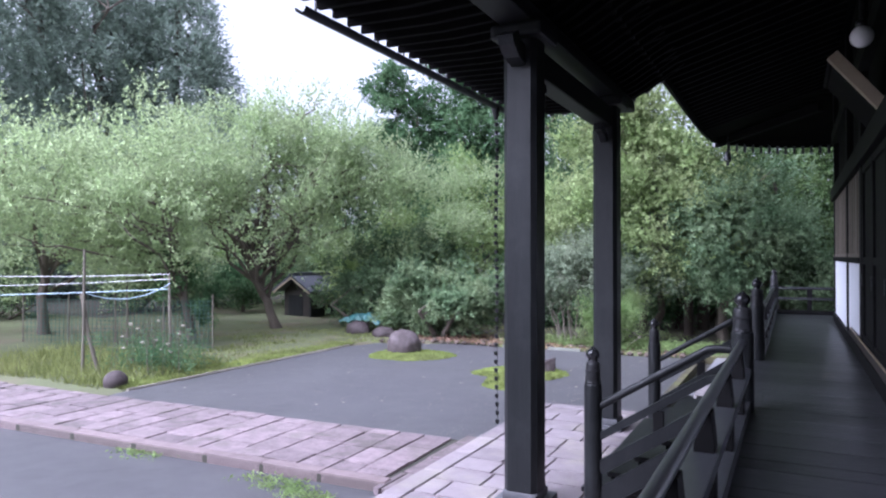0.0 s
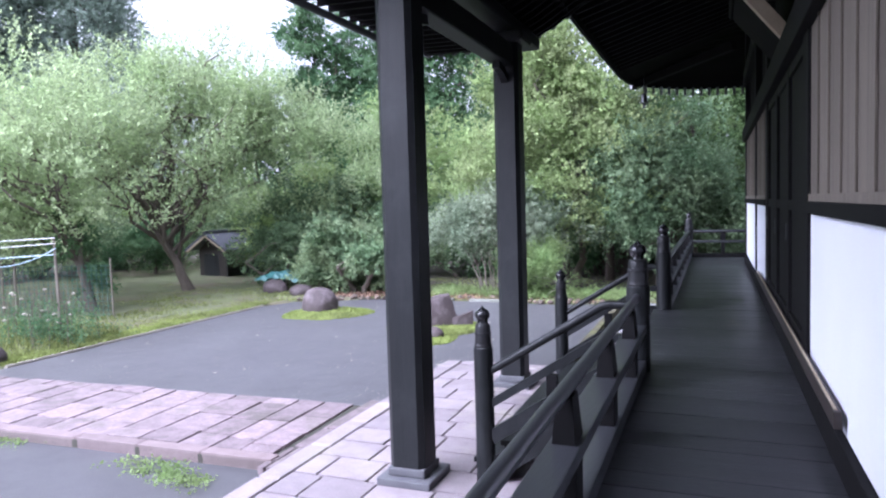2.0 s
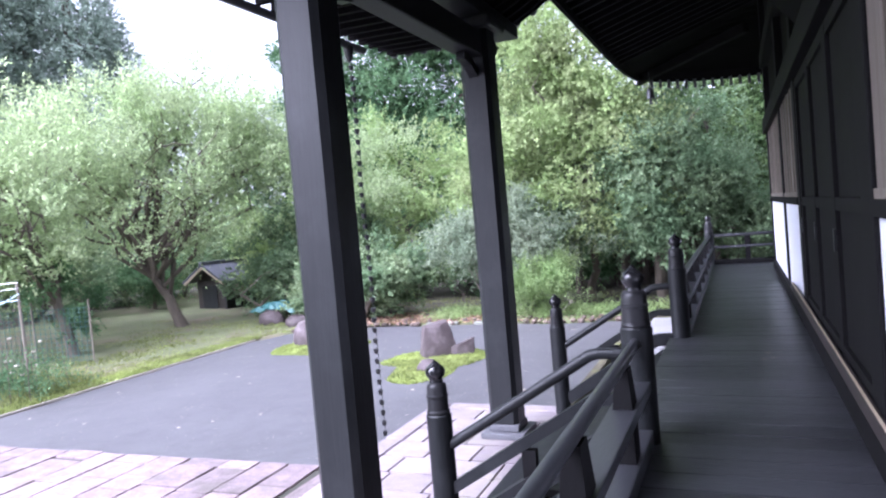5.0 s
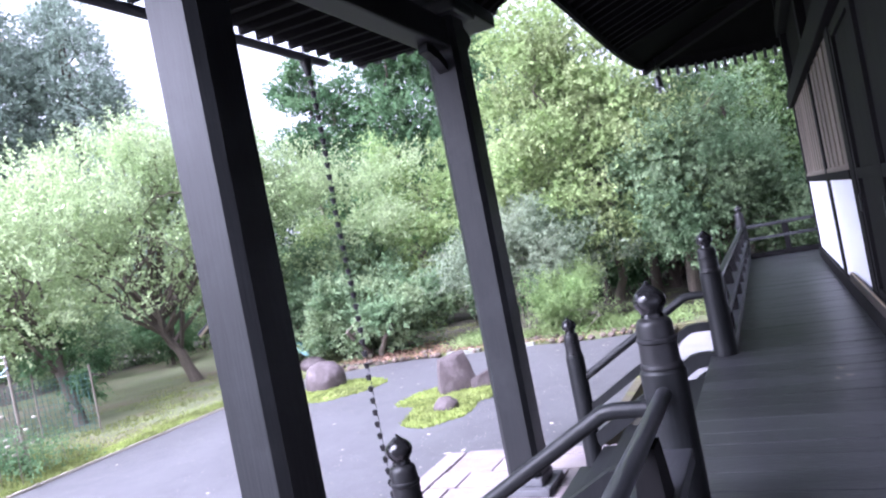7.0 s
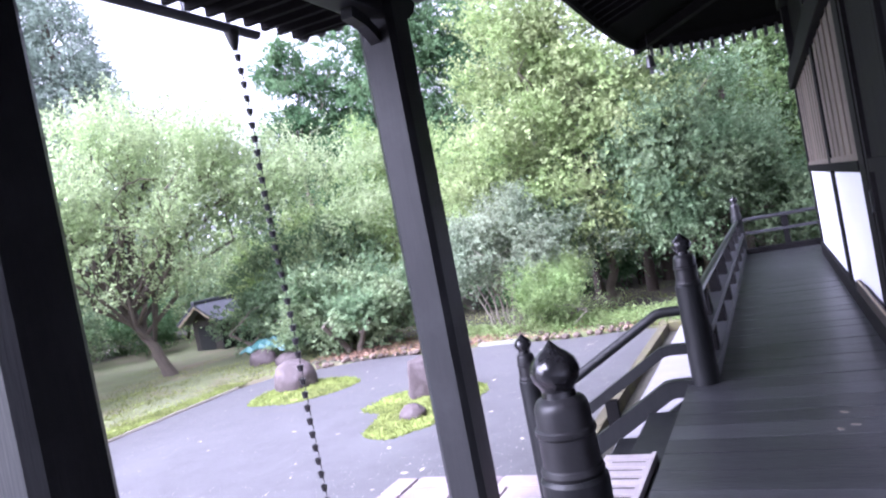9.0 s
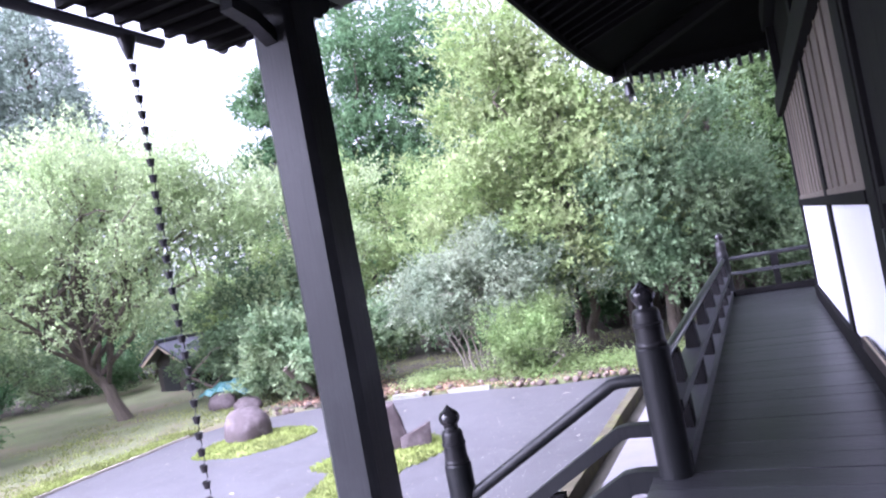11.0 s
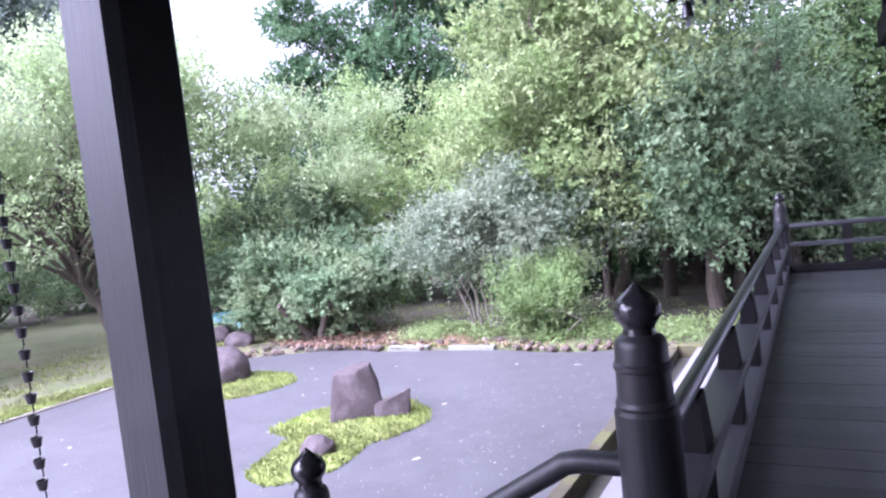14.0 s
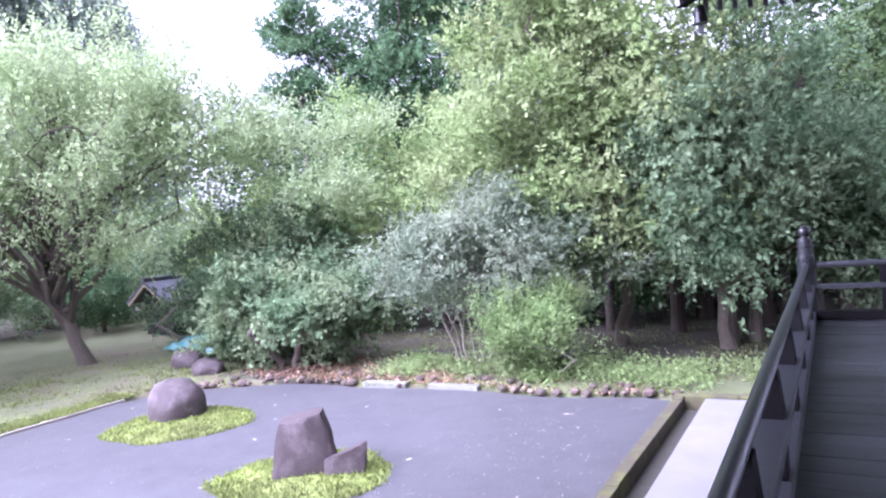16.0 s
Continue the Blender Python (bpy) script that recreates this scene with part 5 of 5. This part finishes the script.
def moss_patch(cx, cy, rx, ry, rot, seed, n):
    rng = np.random.default_rng(seed)
    m = empty("moss_patch", (cx, cy, ZG))
    bm = bmesh.new()
    rings, seg = 6, 40
    c = bm.verts.new((0, 0, 0.07))
    prev = None
    outline = [1 + 0.22 * noise.noise((math.cos(2 * math.pi * k / seg) * 1.6, math.sin(2 * math.pi * k / seg) * 1.6, seed)) for k in range(seg)]
    cr, sr = math.cos(rot), math.sin(rot)
    for i in range(1, rings + 1):
        q = i / rings
        ring = []
        for k in range(seg):
            a = 2 * math.pi * k / seg
            u, w = rx * q * outline[k] * math.cos(a), ry * q * outline[k] * math.sin(a)
            ring.append(bm.verts.new((u * cr - w * sr, u * sr + w * cr, 0.07 * (1 - q ** 3) + 0.004 + 0.02 * noise.noise((u * 3, w * 3, seed)) * (1 - q))))
        for k in range(seg):
            if prev:
                bm.faces.new((prev[k], prev[(k + 1) % seg], ring[(k + 1) % seg], ring[k]))
            else:
                bm.faces.new((c, ring[k], ring[(k + 1) % seg]))
        prev = ring
    bmesh.ops.recalc_face_normals(bm, faces=bm.faces)
    part("cushion", bm, MOSS, m, smooth=True)
    pts = []
    while len(pts) < n:
        a, q = rng.uniform(0, 2 * math.pi), math.sqrt(rng.random()) * 1.06
        o = outline[int(a / (2 * math.pi) * seg) % seg]
        u, w = rx * q * o * math.cos(a), ry * q * o * math.sin(a)
        pts.append((u * cr - w * sr, u * sr + w * cr, max(0.002, 0.06 * (1 - q ** 3))))
    b = blades("tuft", pts, 0.05, MOSS, seed, 0.016)
    b.parent = m
    tagged(m, "bright yellow-green moss cushion on the asphalt", "moss", "moss patches")


moss_patch(-10.2, 17.3, 1.25, 1.0, 0.3, 5, 5000)
moss_patch(-6.15, 15.9, 1.15, 0.95, 0.5, 6, 5000)
moss_patch(-5.95, 14.7, 0.62, 0.95, 0.1, 7, 3000)


def lawn_tuft():
    rng = np.random.default_rng(91)
    pts, bright = [], []
    while len(pts) < 58000:
        x, y = rng.uniform(-27, 1.0), rng.uniform(9.8, 28)
        d = court_edge(x, y)
        if d > 0.05 and noise.noise((x * 0.5, y * 0.5, 1)) > -0.25:
            pts.append((x, y, ZG + 0.02))
    ob = blades("grass", pts, 0.07, GRASS, 92, 0.018)
    tagged(ob, "short patchy grass on the garden bank", "grass", kind="stuff")
    while len(bright) < 14000:
        y = rng.uniform(9.9, 18.6)
        x = -13.1 - abs(rng.normal(0, 0.55))
        bright.append((x, y, ZG + 0.03))
    ob = blades("grass", bright, 0.06, MOSS, 93, 0.018)
    tagged(ob, "bright mossy grass along the asphalt edge", "grass", kind="stuff")
    dead = [(rng.uniform(-20, -13.6), rng.uniform(9.6, 13.5), ZG + 0.02) for _ in range(5000)]
    ob = blades("dry_plants", dead, 0.3, GRASS, 94, 0.012)
    tagged(ob, "rough weeds in the vegetable plot", "weeds", kind="stuff")


lawn_tuft()


def edging():
    e = empty("edging")
    tagged(e, "row of rough brown edging stones along the bank", "edging", kind="structure")
    rng = random.Random(17)
    shapes = [mesh_of("stone", rock_mesh((0.16, 0.12, 0.09), s, detail=0, amp=0.3), STONE) for s in (1.1, 2.2, 3.3, 4.4)]
    x = -12.6
    while x < -2.5:
        y = 20.42 + 0.12 * math.sin(x * 1.7) - 0.16 * max(0, -9 - x) ** 1.35
        if not -8.6 < x < -5.6 or rng.random() < 0.25:
            s = rng.uniform(0.4, 0.95)
            shared("stone", rng.choice(shapes), e, Matrix.LocRotScale((x, y + rng.uniform(-0.06, 0.1), ZG + 0.05), Euler((0, 0, rng.uniform(0, 3))), (s, s, s)))
        if rng.random() < 0.5:
            s = rng.uniform(0.35, 0.8)
            shared("stone", rng.choice(shapes), e, Matrix.LocRotScale((x, y + rng.uniform(0.15, 0.5), ZG + 0.09), Euler((0, 0, rng.uniform(0, 3))), (s, s, s)))
        x += rng.uniform(0.12, 0.3)
    for x0, x1 in ((-8.5, -7.5), (-7.0, -5.95)):
        part("kerb_stone", boxed(x0, x1, 20.34, 20.5, ZG - 0.05, ZG + 0.08, 0.015), GRAVEL, e, "pale concrete kerb length")
    kb = unit_block("kerb_stone", PALEKERB, 0.03, 3)
    y = 9.9
    while y < 18.2:
        shared("kerb_stone", kb, e, placed(-13.14, -13.05, y + 0.005, y + 0.595, ZG - 0.06, ZG + 0.045))
        y += 0.6


def fallen_leaves():
    rng = random.Random(23)
    me = mesh_of("leaf", rock_mesh((0.05, 0.03, 0.004), 2.0, detail=0, amp=0.3), FALLEN)
    for i in range(46):
        x, y = rng.uniform(-12.5, -3.2), rng.uniform(9.9, 19.8)
        s = rng.uniform(0.5, 1.3)
        ob = new("fallen_leaf", me)
        ob.matrix_world = Matrix.LocRotScale((x, y, ZG + 0.004), Euler((0, 0, rng.uniform(0, 6))), (s, s, s))
        tagged(ob, "pale fallen leaf lying on the asphalt", "leaf", "fallen leaves")
    for x, y in ((0.23, 9.04), (0.31, 9.1), (0.27, 9.32)):
        ob = new("fallen_leaf", me)
        ob.matrix_world = Matrix.LocRotScale((x, y, 0.004), Euler((0, 0, x * 9)), (0.6, 0.6, 0.8))
        tagged(ob, "small pale leaf scrap on the veranda planks", "leaf", "fallen leaves")


def leaf_litter():
    rng = np.random.default_rng(97)
    cs = []
    while len(cs) < 1500:
        x, y = rng.uniform(-12.4, -3.0), rng.uniform(20.5, 22.6)
        if court_edge(x, y) > 0.1 and rng.random() < (1.0 if x < -6.5 else 0.35):
            cs.append((x, y, ZG + 0.075))
    ob = leaf_cloud("leaf_litter", cs, 5, 0.12, 0.075, LITTER, None, 98, flat=0.05, outward=0.0)
    tagged(ob, "reddish-brown fallen leaves under the bushes", "leaf litter", kind="stuff")


def ground_cover():
    rng = np.random.default_rng(101)
    cs = []
    while len(cs) < 900:
        x, y = rng.uniform(-8.8, 1.5), rng.uniform(20.75, 22.5)
        if noise.noise((x * 0.9, y * 0.9, 4)) > -0.1:
            cs.append((x, y, ZG + 0.1 + rng.random() * 0.14))
    ob = leaf_cloud("ground_cover", cs, 16, 0.15, 0.08, LEAF_MID, None, 102, flat=0.5, outward=0.0)
    tagged(ob, "low green ground cover under the shrubs", "ground cover", kind="stuff")
    for k, (x, y, r) in enumerate(((-9.0, 6.95, 0.35), (-6.1, 6.75, 0.45), (-5.6, 6.6, 0.3))):
        w = empty("weed_patch", (x, y, ZG - 0.04))
        rg = np.random.default_rng(110 + k)
        c2 = [(rg.normal() * r * 0.7, rg.normal() * r * 0.35, 0.02) for _ in range(46)]
        tagged(leaf_cloud("leaf_mass", c2, 12, 0.06, 0.055, LEAF_MID, w, 120 + k, flat=0.3, outward=0.0), kind="stuff")
        tagged(w, "small green weeds growing through the asphalt", "weeds", "asphalt weeds")


def flowering_weeds():
    w = empty("flowering_weeds", (-14.6, 11.9, GZ))
    rng = np.random.default_rng(131)
    cs = [(rng.normal() * 0.75, rng.normal() * 0.55, 0.15 + abs(rng.normal()) * 0.35) for _ in range(170)]
    leaf_cloud("leaf_mass", cs, 26, 0.14, 0.07, LEAF_DARK, w, 132, outward=0.2)
    bm = bmesh.new()
    for _ in range(40):
        x, y = rng.normal() * 0.7, rng.normal() * 0.5
        tube(bm, [(x, y, 0), (x + rng.normal() * 0.08, y, 0.8), (x + rng.normal() * 0.2, y + rng.normal() * 0.1, 1.25 + rng.random() * 0.3)], [0.008, 0.006, 0.003], 5)
    part("stem", bm, BARK, w)
    me = mesh_of("flower", rock_mesh((0.05, 0.05, 0.03), 1.5, detail=0, amp=0.3), FALLEN)
    for _ in range(16):
        shared("flower", me, w, pose(rng.normal() * 0.8, rng.normal() * 0.5, 0.5 + rng.random() * 0.7))
    tagged(w, "dark weedy plants with small white flowers in the plot", "plants")


def grit():
    rng = np.random.default_rng(141)
    cs = []
    while len(cs) < 800:
        x, y = rng.uniform(-12.6, -2.8), rng.uniform(9.9, 20.1)
        if rng.random() < (1.0 if x > -5.5 else 0.35):
            cs.append((x, y, ZG + 0.006))
    ob = leaf_cloud("grit", cs, 3, 0.16, 0.019, FALLEN, None, 142, flat=0.0, droop=0.0, outward=0.0)
    tagged(ob, "pale grit and leaf crumbs scattered over the asphalt", "grit", kind="stuff")


# ---- garden things ----
def hut():
    h = empty("garden_hut", (-20.7, 26.3, GZ - 0.2))
    # Wall and gable are coloured dark to stand for the open, unlit interior.
    part("wall", boxed(-0.9, 0.9, -0.7, 0.7, -0.1, 1.15), BROWNWOOD, h)
    for x in (-0.92, 0.86):
        part("post", boxed(x, x + 0.07, -0.74, -0.67, -0.1, 1.3), DARK, h)
    part("dark_side", boxed(-0.85, 0.85, -0.72, -0.701, -0.05, 0.5, 0.01), DARK, h)
    for s in (-1, 1):
        bm = beam_along(bmesh.new(), [(0, s * 1.05, 1.15), (0, 0, 1.75)], 2.5, 0.07, (1, 0, 0))
        part("roof_slope", bm, HUTROOF, h, "grey tiled roof slope")
    part("ridge", boxed(-1.27, 1.27, -0.08, 0.08, 1.74, 1.86, 0.03), HUTROOF, h)
    for x in (-0.9, 0.88):
        bm = bmesh.new()
        a = [bm.verts.new(v) for v in ((x, -0.7, 1.15), (x, 0.7, 1.15), (x, 0, 1.68))]
        bm.faces.new(a)
        bmesh.ops.solidify(bm, geom=bm.faces[:], thickness=0.02)
        part("gable", bm, BROWNWOOD, h)
    for s in (-1, 1):
        bm = beam_along(bmesh.new(), [(-1.2, s * 1.0, 1.12), (-1.2, 0, 1.7)], 0.06, 0.13, (1, 0, 0))
        part("barge_board", bm, PALEWOOD, h, "pale wooden barge board")
    part("side_panel", boxed(-0.55, 0.85, -0.72, -0.701, 0.62, 1.0, 0.005), HUTWALL, h, "pale boarded window panel")
    part("door", boxed(-0.92, -0.901, -0.3, 0.45, -0.05, 1.0, 0.01), DARK, h)
    h.rotation_euler = (0, 0, radians(82))
    h.scale = (1.25, 1.25, 1.25)
    tagged(h, "small old garden hut with a grey tiled roof", "hut")


hut()


def laundry():
    posts = [(-14.83, 12.57, 0.95), (-19.0, 14.5, 0.9), (-15.6, 10.6, 1.6)]
    for k, (x, y, z) in enumerate(posts):
        p = empty("drying_post", (x, y, GZ))
        part("pole", tube(bmesh.new(), [(0, 0, -0.1), (0.02 * k, 0, 1.0), (0.05 * k - 0.04, 0, z - GZ)], [0.04, 0.035, 0.03], 10), PALEBARK, p, smooth=True)
        if k == 2:
            part("stay", tube(bmesh.new(), [(0.3, 0.25, -0.05), (0.1, 0.1, 0.9), (-0.05, 0.0, 2.0)], [0.05, 0.045, 0.04], 10), PALEBARK, p)
        tagged(p, "weathered wooden drying-line post in the garden", "post", "drying posts")
    a = Vector((-14.83, 12.57, 0.0))
    for i, (z0, z1, end, sag, mt) in enumerate(((0.9, 0.95, (-21, 10.2), 0.05, ROPE), (0.62, 0.82, (-20.5, 9.0), 0.04, ROPE), (0.55, 0.7, (-15.6, 10.6), 0.28, BLUEROPE), (0.35, 0.55, (-21.5, 8.6), 0.03, BLUEROPE))):
        pts = []
        for j in range(13):
            u = j / 12
            pts.append((a.x + (end[0] - a.x) * u, a.y + (end[1] - a.y) * u, z1 + (z0 - z1) * u - sag * 4 * u * (1 - u)))
        ob = part("drying_line", tube(bmesh.new(), pts, 0.009 if mt is ROPE else 0.014, 6), mt)
        tagged(ob, "pale drying line strung between garden posts", "line", "drying lines")


laundry()


def garden_net():
    n = empty("garden_net", (0, 0, 0))
    for k in range(5):
        x, y = -16.2 - k * 1.6, 15.4 - k * 0.5
        part("stake", tube(bmesh.new(), [(x, y, GZ - 0.1), (x, y, GZ + 1.7)], 0.025, 8), PALEBARK, n)
    bm = bmesh.new()
    x0, y0, x1, y1 = -16.2, 15.4, -22.6, 13.4
    for i in range(46):
        u = i / 45
        x, y = x0 + (x1 - x0) * u, y0 + (y1 - y0) * u
        box(bm, x - 0.006, x + 0.006, y - 0.006, y + 0.006, GZ, GZ + 1.5)
    part("mesh_upright", bm, NET, n)
    bm = bmesh.new()
    for i in range(12):
        z = GZ + 0.05 + i * 0.13
        tube(bm, [(x0, y0, z), (x1, y1, z)], 0.006, 4)
    part("mesh_strand", bm, NET, n)
    tagged(n, "green mesh net on stakes round the vegetable plot", "net")


garden_net()


def tarp():
    bm = bmesh.new()
    bmesh.ops.create_grid(bm, x_segments=16, y_segments=10, size=0.5)
    for v in bm.verts:
        v.co = Vector((v.co.x * 1.9, v.co.y * 0.9, 0.34 * (1 - 2.2 * v.co.x ** 2) * (1 - 2.5 * v.co.y ** 2) + 0.16 * noise.noise(v.co * 6)))
    bmesh.ops.solidify(bm, geom=bm.faces[:], thickness=0.01)
    ob = part("tarpaulin", bm, TARP, smooth=False)
    ob.location = (-14.75, 21.75, ZG + 0.38)
    tagged(ob, "crumpled teal plastic sheet over rocks at the bank", "sheet")


tarp()

# ---- pieces of the setting ----
build_paving()
build_side_strip()
edging()
leaf_litter()
ground_cover()
flowering_weeds()
grit()
fallen_leaves()


def veranda_planks():
    me = unit_block("plank", PLANK, 0.012, 9)
    rng = random.Random(41)
    y = START_Y
    while y < END_Y - 0.02:
        w = min(rng.uniform(0.2, 0.26), END_Y - y)
        shared("plank", me, veranda, placed(EDGE_X, WALL_X - 0.016, y + 0.004, y + w - 0.004, -0.034, rng.uniform(-0.0035, 0.0)))
        y += w


veranda_planks()
